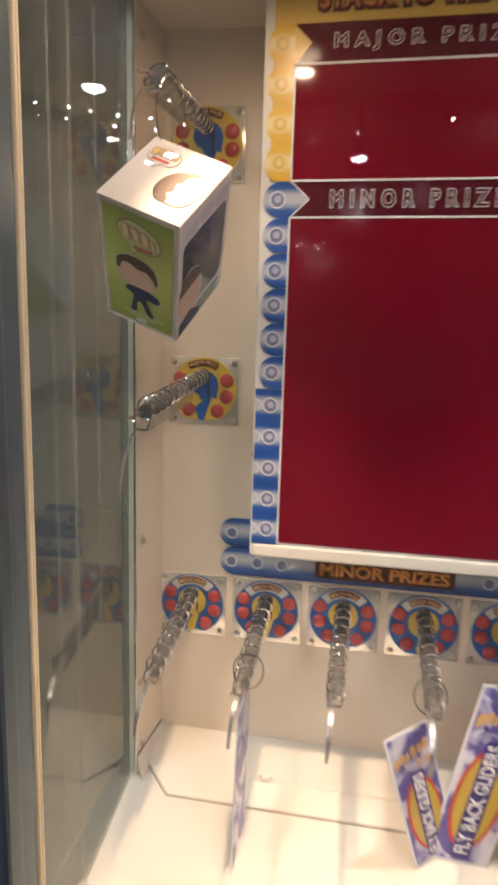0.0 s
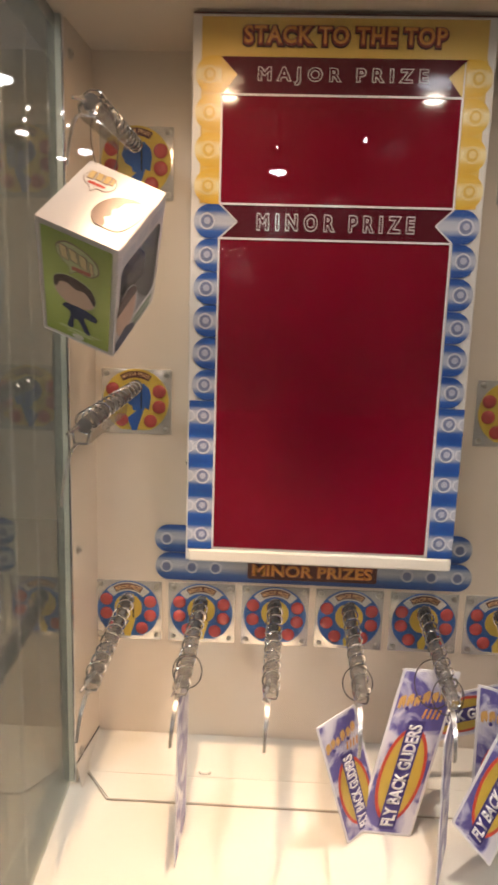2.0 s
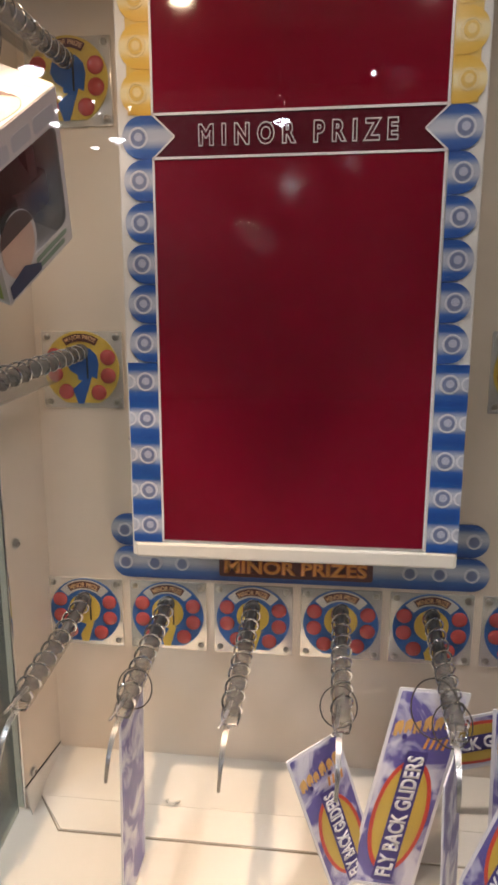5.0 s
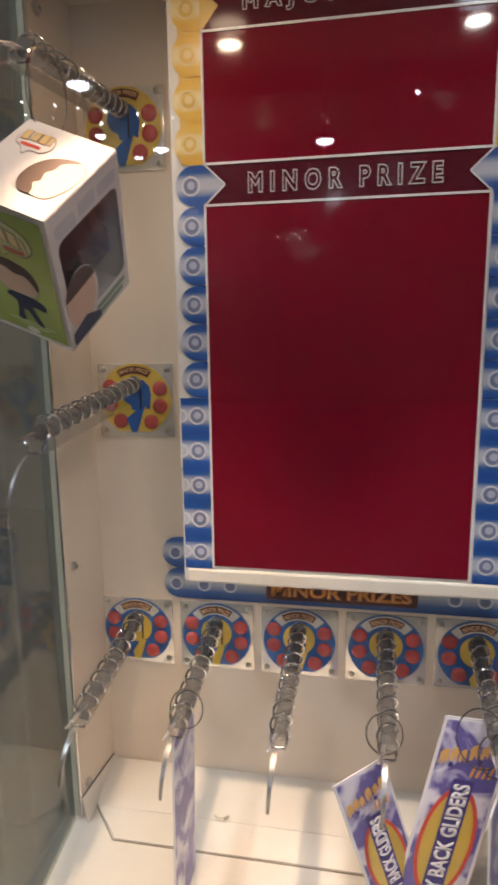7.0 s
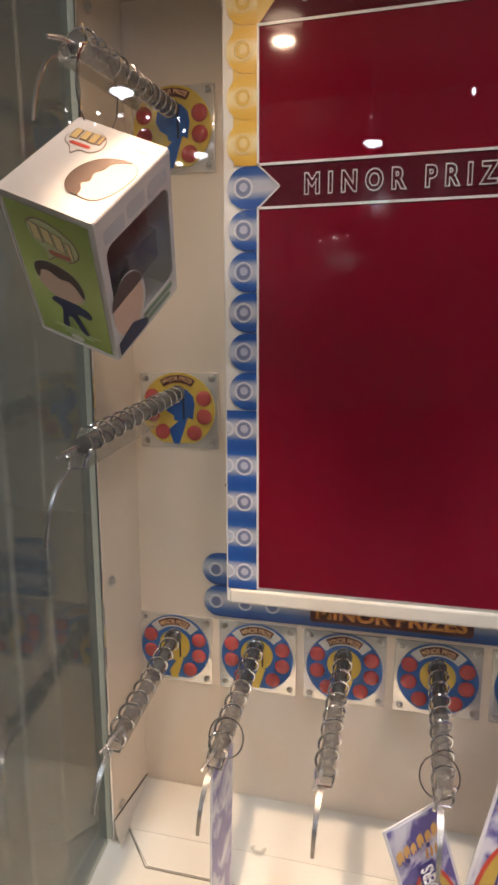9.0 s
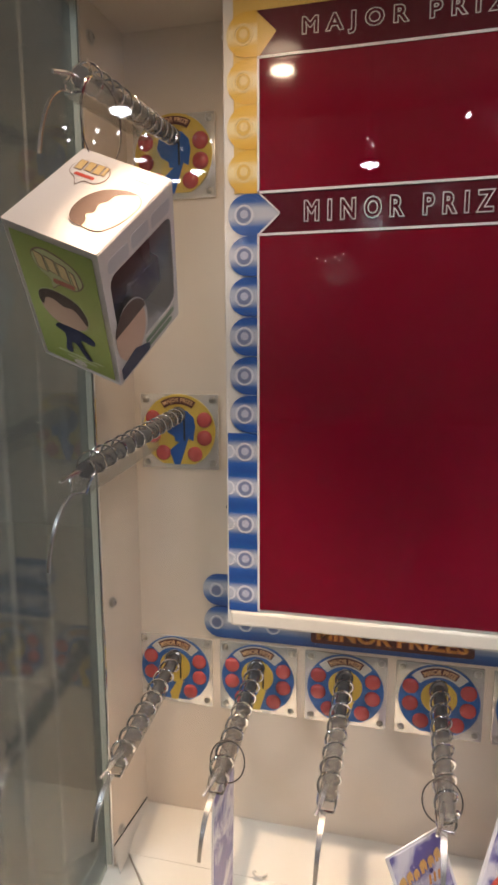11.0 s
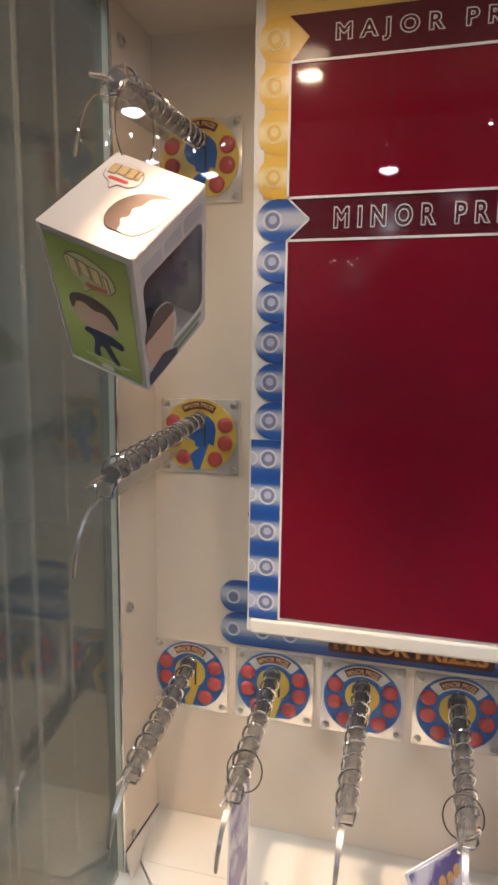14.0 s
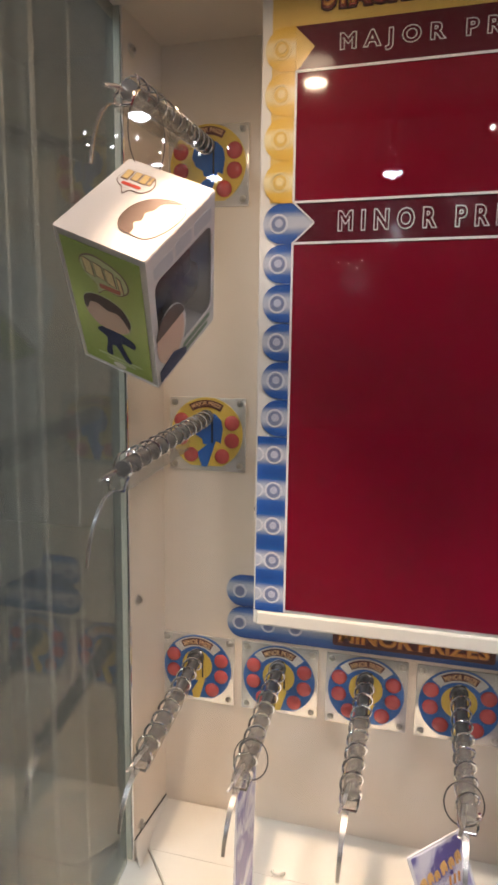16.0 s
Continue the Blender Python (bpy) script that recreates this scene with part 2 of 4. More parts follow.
def merge(bm, own):
    if bm is None:
        return own
    me = bpy.data.meshes.new("tmp")
    own.to_mesh(me)
    own.free()
    bm.from_mesh(me)
    bpy.data.meshes.remove(me)
    return bm


X, Y, Z = Vector((1, 0, 0)), Vector((0, 1, 0)), Vector((0, 0, 1))


def slab(pts, at=(0, 0, 0), ax=X, ay=Z, depth=0.0006, bm=None):
    """A flat piece of the outline pts, standing proud by depth towards ax x ay."""
    bm = bm or bmesh.new()
    n = ax.cross(ay).normalized() * depth
    at = Vector(at)
    low = [bm.verts.new(at + ax * p[0] + ay * p[1]) for p in pts]
    top = [bm.verts.new(at + ax * p[0] + ay * p[1] + n) for p in pts]
    bm.faces.new(top)
    bm.faces.new(low[::-1])
    for i in range(len(pts)):
        j = (i + 1) % len(pts)
        bm.faces.new((low[i], low[j], top[j], top[i]))
    return bm


def ring_flat(outer, inner, at=(0, 0, 0), ax=X, ay=Z, depth=0.0006, bm=None):
    """A flat frame between two outlines of as many points."""
    bm = bm or bmesh.new()
    n = ax.cross(ay).normalized() * depth
    at = Vector(at)
    rows = []
    for pts, off in ((outer, 0), (outer, 1), (inner, 1), (inner, 0)):
        rows.append([bm.verts.new(at + ax * p[0] + ay * p[1] + n * off) for p in pts])
    k = len(outer)
    for a in range(4):
        b = (a + 1) % 4
        for i in range(k):
            j = (i + 1) % k
            bm.faces.new((rows[a][i], rows[a][j], rows[b][j], rows[b][i]))
    return bm


def rect(x0, z0, x1, z1):
    return [(x0, z0), (x1, z0), (x1, z1), (x0, z1)]


def rounded(x0, z0, x1, z1, r, k=5):
    out = []
    for cx, cz, a in ((x1 - r, z0 + r, -90), (x1 - r, z1 - r, 0), (x0 + r, z1 - r, 90), (x0 + r, z0 + r, 180)):
        for i in range(k + 1):
            t = radians(a + 90 * i / k)
            out.append((cx + r * math.cos(t), cz + r * math.sin(t)))
    return out


def ellipse(cx, cz, rx, rz, k=28, a0=0, a1=360):
    full = a1 - a0 >= 360
    return [(cx + rx * math.cos(radians(a0 + (a1 - a0) * i / (k if full else k - 1))), cz + rz * math.sin(radians(a0 + (a1 - a0) * i / (k if full else k - 1)))) for i in range(k)]


def sector(r0, r1, a0, a1, k=14, cx=0.0, cz=0.0):
    up = [(cx + r1 * math.cos(radians(a0 + (a1 - a0) * i / k)), cz + r1 * math.sin(radians(a0 + (a1 - a0) * i / k))) for i in range(k + 1)]
    lo = [(cx + r0 * math.cos(radians(a1 + (a0 - a1) * i / k)), cz + r0 * math.sin(radians(a1 + (a0 - a1) * i / k))) for i in range(k + 1)]
    return up + lo


def tube(pts, r, k=8, closed=False, bm=None):
    """A round wire along points; r is one radius or one a point."""
    bm = bm or bmesh.new()
    pts = [Vector(p) for p in pts]
    n = len(pts)
    rings, side = [], None
    for i, p in enumerate(pts):
        a = pts[(i - 1) % n] if closed or i else pts[0]
        b = pts[(i + 1) % n] if closed or i < n - 1 else pts[-1]
        d = (b - a).normalized()
        if side is None:
            side = d.orthogonal().normalized()
        side = (side - d * side.dot(d)).normalized()
        other = d.cross(side)
        rad = r[i] if isinstance(r, (list, tuple)) else r
        rings.append([bm.verts.new(p + side * rad * math.cos(2 * math.pi * j / k) + other * rad * math.sin(2 * math.pi * j / k)) for j in range(k)])
    for i in range(n if closed else n - 1):
        a, b = rings[i], rings[(i + 1) % n]
        for j in range(k):
            bm.faces.new((a[j], a[(j + 1) % k], b[(j + 1) % k], b[j]))
    if not closed:
        bm.faces.new(rings[0][::-1])
        bm.faces.new(rings[-1])
    return bm


def ribbon(pts, widths, thick, across, bm=None):
    """A bent metal strip along points."""
    bm = bm or bmesh.new()
    pts = [Vector(p) for p in pts]
    rows = []
    for i, p in enumerate(pts):
        d = (pts[min(i + 1, len(pts) - 1)] - pts[max(i - 1, 0)]).normalized()
        nrm = d.cross(across).normalized() * thick / 2
        w = across * widths[i] / 2
        rows.append([bm.verts.new(p + w + nrm), bm.verts.new(p - w + nrm), bm.verts.new(p - w - nrm), bm.verts.new(p + w - nrm)])
    for a, b in zip(rows, rows[1:]):
        for j in range(4):
            bm.faces.new((a[j], a[(j + 1) % 4], b[(j + 1) % 4], b[j]))
    bm.faces.new(rows[0][::-1])
    bm.faces.new(rows[-1])
    return bm


def lathe(profile, place=Matrix.Identity(4), k=20, bm=None):
    """Turned shape from (radius, height) pairs round its z axis."""
    bm = bm or bmesh.new()
    rings = []
    for r, h in profile:
        rings.append([bm.verts.new(place @ Vector((max(r, 1e-5) * math.cos(2 * math.pi * j / k), max(r, 1e-5) * math.sin(2 * math.pi * j / k), h))) for j in range(k)])
    for a, b in zip(rings, rings[1:]):
        for j in range(k):
            bm.faces.new((a[j], a[(j + 1) % k], b[(j + 1) % k], b[j]))
    bm.faces.new(rings[0][::-1])
    bm.faces.new(rings[-1])
    return bm


def words(text, width, height, at, ax=X, ay=Z, depth=0.0006, fat=0.0, arc=0.0, spacing=1.0, outline=0.0, gap=1.0):
    """Lettering fitted to a width and a cap height round its middle; arc bends it up round a radius."""
    cu = bpy.data.curves.new("lettering", "FONT")
    cu.body, cu.size, cu.align_x, cu.align_y, cu.space_character = text, 1.0, "CENTER", "CENTER", spacing
    cu.space_word = gap
    cu.resolution_u = 3
    ob = bpy.data.objects.new("lettering", cu)
    scene.collection.objects.link(ob)
    plain = bpy.data.meshes.new_from_object(ob.evaluated_get(bpy.context.evaluated_depsgraph_get()))
    xs, ys = [v.co.x for v in plain.vertices], [v.co.y for v in plain.vertices]
    mx, my, sx, sy = (max(xs) + min(xs)) / 2, (max(ys) + min(ys)) / 2, width / (max(xs) - min(xs)), height / (max(ys) - min(ys))
    cu.offset = fat
    if outline:
        cu.fill_mode, cu.bevel_depth, cu.bevel_resolution = "NONE", outline, 1
    bpy.context.view_layer.update()
    me = bpy.data.meshes.new_from_object(ob.evaluated_get(bpy.context.evaluated_depsgraph_get()))
    bm = bmesh.new()
    bm.from_mesh(me)
    bpy.data.objects.remove(ob)
    bpy.data.curves.remove(cu)
    bpy.data.meshes.remove(me), bpy.data.meshes.remove(plain)
    n = ax.cross(ay).normalized() * depth
    if outline:
        lifted = {v for v in bm.verts if v.co.z > 0.1 * outline}
    else:
        geo = bmesh.ops.extrude_face_region(bm, geom=bm.faces[:])
        lifted = {g for g in geo["geom"] if isinstance(g, bmesh.types.BMVert)}
    at = Vector(at)
    for v in bm.verts:
        x, y = (v.co.x - mx) * sx, (v.co.y - my) * sy
        if arc:
            a = x / arc
            x, y = (arc + y) * math.sin(a), (arc + y) * math.cos(a) - arc
        v.co = at + ax * x + ay * y + (n if v in lifted else n * 0)
    return bm


# ---- the cabinet ----
XL, XR = -0.116, 2 * CX + 0.116          # inner faces of the back columns
GL, GR = -0.126, 2 * CX + 0.126          # side panes
BACK, FRONT = 0.0, -0.474
CEIL = 1.980


def mirror_x(x):
    return 2 * CX - x


structure("wall_back", box((GL - 0.02, BACK, 0.72), (GR + 0.02, BACK + 0.02, 2.02)), WHITE, "warm white painted sheet metal back wall", "wall")
structure("ceiling", box((GL - 0.02, FRONT - 0.004, CEIL), (GR + 0.02, BACK, CEIL + 0.02)), WHITE, "white painted sheet metal cabinet ceiling", "ceiling")
for name, a, e, back in (("wall_left_column", GL - 0.003, XL, XL + 0.010), ("wall_right_column", GR + 0.003, XR, XR - 0.010)):
    foot = [(a, -0.100), (e, -0.100), (back, -0.0005), (a, -0.0005)]
    col = structure(name, slab(foot if a < e else foot[::-1], (0, 0, 0.845), X, Y, CEIL - 0.8455), WHITE, "white folded sheet metal corner column with screws", "column")
    s_ = 1 if e < CX else -1
    part("glass_channel", box((min(e - 0.0018 * s_, e - 0.0095 * s_), -0.1030, 0.850), (max(e - 0.0018 * s_, e - 0.0095 * s_), -0.1003, CEIL - 0.002)), GLASSEDGE, col, "grey-green glass channel")
    part("edge_strip", box((e - 0.0014, -0.1030, 0.846), (e + 0.0012, -0.0985, CEIL - 0.001), 0.0009), CHROME, col, "bright metal edging")
    part("joint", tube([(e + 0.0006 * s_, -0.099, 0.8775), (back + 0.0006 * s_, -0.002, 0.8790)], 0.0011, 6), BLACK, col, "dark open joint")


def screw_head(name, at, normal, parent, r=0.0062):
    place = look(at, Vector(at) - Vector(normal))
    bm = lathe([(r * 1.35, 0.0), (r * 1.35, 0.0008), (r, 0.001), (r * 0.95, 0.0035 * r / 0.0062), (r * 0.6, 0.0052 * r / 0.0062), (r * 0.45, 0.0052 * r / 0.0062), (r * 0.42, 0.0030 * r / 0.0062), (0, 0.0030 * r / 0.0062)], place, 14)
    return part(name, bm, SCREW, parent, smooth=True)


left_column, right_column = bpy.data.objects["wall_left_column"], bpy.data.objects["wall_right_column"]
for z in (1.233, 0.888, 1.62, 1.94):
    screw_head("screw", (XL + 0.002, -0.078, z), (1, -0.1, 0), left_column)
    screw_head("screw", (XR - 0.002, -0.078, z), (-1, -0.1, 0), right_column)

# sloping floor sheet and the bent flap at its back
SLOPE = 0.18


def floor_z(y):
    return 0.842 + SLOPE * (y + 0.08)


bm = bmesh.new()
pts = [(GL - 0.01, -0.002), (GR + 0.01, -0.002), (GR + 0.01, FRONT - 0.003), (GL - 0.01, FRONT - 0.003)]
top = [bm.verts.new((x, y, floor_z(y))) for x, y in pts]
low = [bm.verts.new((x, y, floor_z(y) - 0.02)) for x, y in pts]
bm.faces.new(top), bm.faces.new(low)
for i in range(4):
    bm.faces.new((top[i], top[(i + 1) % 4], low[(i + 1) % 4], low[i]))
floor = structure("floor", bm, FLOORW, "glossy white sloping sheet metal cabinet floor", "floor")
for x in (-0.116, mirror_x(-0.116)):
    screw_head("screw", (x, -0.085, floor_z(-0.085)), (0, -SLOPE, 1), floor)

for name, s_, x0 in (("left_flange", 1, XL), ("right_flange", -1, XR)):
    bm = bmesh.new()
    rim = [(x0 + 0.0112 * s_, -0.003, 0.8774), (x0 + 0.0012 * s_, -0.0985, 0.8758), (x0 + 0.0120 * s_, -0.1040, 0.8400), (x0 + 0.0150 * s_, -0.003, 0.8700)]
    outer = [bm.verts.new(p) for p in rim]
    inner = [bm.verts.new((x - 0.0010 * s_, y, z - 0.0008)) for x, y, z in rim]
    bm.faces.new(outer), bm.faces.new(inner[::-1])
    for i in range(4):
        bm.faces.new((outer[i], outer[(i + 1) % 4], inner[(i + 1) % 4], inner[i]))
    part(name, bm, FLOORW, floor)

flap = thing("chute_flap", (CX, 0, 0.86), "white bent sheet metal flap along the back wall", "flap")
rows = [(0.3655, -0.001, 0.872), (0.3655, -0.012, 0.869), (0.358, -0.076, 0.853), (0.352, -0.083, 0.8510), (0.314, -0.118, 0.8382), (0.313, -0.120, 0.8378)]
bm = bmesh.new()
up = [[bm.verts.new((s * w, y, z - 0.86)) for s in (-1, 1)] for w, y, z in rows]
dn = [[bm.verts.new((s * w, y + 0.0005, z - 0.8632)) for s in (-1, 1)] for w, y, z in rows]
for g in (up, dn):
    for a, b in zip(g, g[1:]):
        bm.faces.new((a[0], a[1], b[1], b[0]))
for s in (0, 1):
    for i in range(len(rows) - 1):
        bm.faces.new((up[i][s], up[i + 1][s], dn[i + 1][s], dn[i][s]))
bm.faces.new((up[-1][0], up[-1][1], dn[-1][1], dn[-1][0]))
bm.faces.new((up[0][0], up[0][1], dn[0][1], dn[0][0]))
part("sheet", bm, FLOORW, flap)
bm = bmesh.new()
for s in (-1, 1):
    tube([(s * 0.362, -0.072, -0.0165), (s * 0.315, -0.1208, -0.0246)], 0.0010, 6, bm=bm)
tube([(-0.315, -0.1208, -0.0246), (0.315, -0.1208, -0.0246)], 0.0010, 6, bm=bm)
part("edge_gap", bm, DARKGAP, flap, "dark gap under the flap edge")
part("crease", tube([(-0.352, -0.0795, -0.0079), (0.352, -0.0795, -0.0079)], 0.0008, 6), FLOORW, flap, smooth=True)
part("pull_tab", tube([(-0.172, -0.070, -0.0080), (-0.172, -0.078, -0.0015), (-0.168, -0.083, 0.0005), (-0.160, -0.083, 0.0005), (-0.156, -0.078, -0.0015), (-0.156, -0.070, -0.0080)], 0.0022, 8), FLOORW, flap, "small white pull tab", smooth=True)

# posts, cream edging, glass
for s in (0, 1):
    f = (lambda x: x) if s == 0 else mirror_x
    post = structure("wall_post_%d" % (s + 1), box((min(f(-0.1005), f(-0.0865)), -0.500, 0.72), (max(f(-0.1005), f(-0.0865)), -0.4470, 2.02), 0.005), STEELBLUE, "blue-grey painted metal cabinet corner post", "post")
    part("outer_rail", box((min(f(-0.225), f(-0.1030)), -0.506, 0.72), (max(f(-0.225), f(-0.1030)), -0.440, 2.02), 0.006), DARKRAIL, post)
    part("rubber_seam", box((min(f(-0.1035), f(-0.1000)), -0.498, 0.72), (max(f(-0.1035), f(-0.1000)), -0.455, 2.02)), BLACK, post)
    for z in (1.550, 1.4515, 1.357, 1.221, 1.133, 1.052, 0.960):
        part("vent_hole", slab(ellipse(f(-0.1235), z, 0.0150, 0.031, 24), (0, -0.5062, 0), depth=0.0006), BLACK, post, "black oval vent hole")
    for a, b in ((-0.4466, -0.4425), (-0.4421, -0.4378)):
        part("cream_edging", box((min(f(-0.0960), f(-0.0850)), a, 0.79), (max(f(-0.0960), f(-0.0850)), b, CEIL - 0.002), 0.0018), CREAM, post, "cream plastic edging strip")
    pane = structure("window_%d" % (s + 1), box((min(f(GL), f(GL - 0.005)), -0.4375, 0.74), (max(f(GL), f(GL - 0.005)), -0.1005, CEIL - 0.001)), SIDEGLASS, "dark tinted glass side pane of the cabinet", "window")
    pane.visible_shadow = False
    # thin strips standing in for vertical reflections in the side glass
    for y, w in ((-0.272, 0.0045), (-0.206, 0.0032), (-0.318, 0.0020)):
        o = part("reflection_streak", box((min(f(GL + 0.0004), f(GL + 0.0008)), y - w, 0.80), (max(f(GL + 0.0004), f(GL + 0.0008)), y + w, CEIL - 0.05)), STREAK, pane)
        o.visible_shadow = False
front_pane = structure("window_3", box((-0.0920, FRONT - 0.004, 0.78), (mirror_x(-0.0920), FRONT, CEIL - 0.001)), CLEAR, "clear reflecting glass front door pane", "window")
front_pane.visible_shadow = False
structure("wall_lower_cabinet", box((-0.225, -0.515, 0.0), (mirror_x(-0.225), 0.32, 0.718), 0.008), STEELBLUE, "blue-grey painted lower cabinet body", "cabinet body")
structure("wall_header", box((-0.225, -0.515, 2.022), (mirror_x(-0.225), 0.32, 2.30), 0.008), STEELBLUE, "blue-grey painted cabinet header above the glass", "cabinet header")

# the two lamps in the cabinet's ceiling
for (p, c, w), glow in zip(LAMPS, (GLOWWARM, GLOWCOOL)):
    dl = thing("downlight", (p[0], p[1], CEIL), "small round lit downlight set in the cabinet ceiling", "lamp", "cabinet downlights")
    part("trim_ring", lathe([(0.036, -0.0002), (0.036, -0.004), (0.030, -0.007), (0.026, -0.006), (0.0255, -0.0003)], k=28), CHROME, dl, smooth=True)
    part("lens", lathe([(0.025, -0.0003), (0.025, -0.0045), (0.018, -0.0055), (0, -0.006)], k=28), glow, dl, "glowing lens", smooth=True)

# screws in the ceiling
cl = bpy.data.objects["ceiling"]
for x, y in ((0.055, -0.15), (0.17, -0.19), (0.455, -0.15), (0.34, -0.19)):
    screw_head("screw", (x, y, CEIL), (0, 0, -1), cl)

# ---- the light display ----
PX0, PX1, PZ0, PZ1, PY = 0.060, 0.449, 1.240, 1.974, -0.117
RX0, RX1 = 0.0995, 0.4095
disp = thing("prize_display", (CX, 0, 1.24), "tall dark red light display with blue and yellow printed border", "display panel")


def dpart(name, bm, mat, label="", parent=disp):
    bmesh.ops.translate(bm, verts=bm.verts, vec=(-CX, 0, -1.24))
    return part(name, bm, mat, parent, label)


F = (0, PY, 0)
dpart("housing", box((PX0, PY, PZ0), (PX1, -0.0008, PZ1), 0.0015), PANELWHITE, "white display housing")
dpart("top_seam", box((PX0 + 0.001, PY - 0.0010, PZ1 - 0.0008), (PX1 - 0.001, PY + 0.004, PZ1 + 0.0010)), BROWN)


def at_y(d):
    return (0, PY - d, 0)


# yellow upper ground, with scallops down both sides
bm = slab(rect(PX0 + 0.012, 1.9225, PX1 - 0.012, 1.9695), at_y(0.0006))
for a, b in ((RX0, 0.126), (mirror_x(0.126), RX1)):
    slab(rect(a, 1.8775, b, 1.9225), at_y(0.0006), bm=bm)
for f in (lambda x: x, mirror_x):
    slab(rect(min(f(0.072), f(RX0)), 1.742, max(f(0.072), f(RX0)), 1.9225), at_y(0.0006), bm=bm)
dpart("yellow_ground", bm, YGROUND, "yellow printed ground")
YLINK = banded("yellow_link_print", 2, [(-0.0227, (0.68, 0.39, 0.02)), (-0.012, (0.72, 0.46, 0.06)), (-0.004, (0.80, 0.68, 0.36)), (0.004, (0.82, 0.72, 0.42)), (0.012, (0.74, 0.48, 0.07)), (0.0227, (0.70, 0.41, 0.02))])
BLINK = banded("blue_link_print", 2, [(-0.0225, (0.012, 0.06, 0.28)), (-0.013, (0.025, 0.10, 0.36)), (-0.003, (0.50, 0.52, 0.58)), (0.006, (0.45, 0.48, 0.56)), (0.014, (0.018, 0.09, 0.34)), (0.0225, (0.012, 0.06, 0.28))])
RINGMAT = material("white_ring_print", (0.66, 0.66, 0.70), 0.3, coat=0.3)
EYEMAT = material("grey_blue_centre_print", (0.17, 0.20, 0.33), 0.3, coat=0.3)
GLINT = material("pale_lilac_glint_print", (0.46, 0.47, 0.58), 0.3, coat=0.3)
YRING = material("pale_yellow_ring_print", (0.78, 0.62, 0.28), 0.3, coat=0.3)
YEYE = material("gold_centre_print", (0.70, 0.47, 0.10), 0.3, coat=0.3)


def link(f, zc, outline, mat, ring, eye, glint, shift=0.0):
    """One printed chain link with its round eye."""
    o = thing("chain_link", (f(0.083) - CX, PY, zc - 1.24), "", "")
    o.parent = disp
    o.name = "chain_link"
    s = 1 if f(0.083) < CX else -1
    pts = [(s * x, z) for x, z in outline]
    part("link_ground", slab(pts, (0, -0.0013, 0), depth=0.0005), mat, o)
    part("eye", ring_flat(ellipse(shift * s, 0, 0.0108, 0.0108), ellipse(shift * s, 0, 0.0090, 0.0090), (0, -0.0019, 0)), ring, o)
    part("eye_centre", slab(ellipse(shift * s, 0, 0.0080, 0.0080), (0, -0.0019, 0)), eye, o)
    part("eye_glint", slab(ellipse(shift * s + 0.0004, 0.0006, 0.0046, 0.0046, 16), (0, -0.0025, 0), depth=0.0004), glint, o)


XI = RX0 - 0.083 - 0.0012                   # inner side of the border strip, from the eye
for f in (lambda x: x, mirror_x):
    for z in (1.901, 1.855, 1.809, 1.7635):
        pts = [(XI, -0.0227), (XI, 0.0227)] + ellipse(0.004, 0, 0.0225, 0.0225, 13, 100, 260)
        link(f, z, pts, YLINK, YRING, YEYE, YRING)
    tip = [(XI, -0.0222), (0.040, 0.0), (XI, 0.0222)] + ellipse(0.004, 0, 0.0222, 0.0222, 13, 90, 270)
    link(f, 1.719, tip, BLINK, RINGMAT, EYEMAT, GLINT)
    for k in range(5):
        pts = [(XI, -0.0218), (XI, 0.0218)] + ellipse(0.004, 0, 0.0215, 0.0215, 13, 90, 270)
        link(f, 1.675 - 0.0441 * k, pts, BLINK, RINGMAT, EYEMAT, GLINT)
    for k in range(5):
        link(f, 1.4545 - 0.0436 * k, rect(-0.0205, -0.0218, XI, 0.0218), BLINK, RINGMAT, EYEMAT, GLINT)
    for k in range(5):
        s = 1 if f(0.083) < CX else -1
        bm = ring_flat([(f(0.0625) + s * x, z) for x, z in ellipse(0, 1.4545 - 0.0436 * k, 0.0085, 0.0085, 12, -90, 90)],
                       [(f(0.0625) + s * x, z) for x, z in ellipse(0, 1.4545 - 0.0436 * k, 0.0064, 0.0064, 12, -90, 90)], at_y(0.002))
        dpart("half_eye", bm, RINGMAT)

# red screens, ribbons and white lines
dpart("major_screen", slab(rect(RX0, 1.742, RX1, 1.877), at_y(0.0012)), REDSCREEN, "dark red glossy screen")
dpart("minor_screen", slab(rect(RX0, 1.262, RX1, 1.697), at_y(0.0012)), REDSCREEN, "dark red glossy screen")
dpart("major_ribbon", slab([(RX0 + 0.001, 1.878), (RX1 - 0.001, 1.878), (0.390, 1.901), (0.4135, 1.9225), (0.0975, 1.9225), (0.119, 1.901)], at_y(0.0018)), MAROON, "dark maroon ribbon")
dpart("minor_ribbon", slab([(RX0, 1.698), (RX1, 1.698), (mirror_x(0.1235), 1.719), (RX1, 1.741), (RX0, 1.741), (0.1235, 1.719)], at_y(0.0009)), MAROON, "dark maroon ribbon")
bm = bmesh.new()
for z in (1.877, 1.7415, 1.6972):
    slab(rect(RX0 - 0.001, z - 0.0013, RX1 + 0.001, z + 0.0013), at_y(0.0026), bm=bm)
for x in (RX0, RX1):
    slab(rect(x - 0.0012, 1.260, x + 0.0012, 1.6972), at_y(0.0026), bm=bm)
    slab(rect(x - 0.0012, 1.7415, x + 0.0012, 1.877), at_y(0.0026), bm=bm)
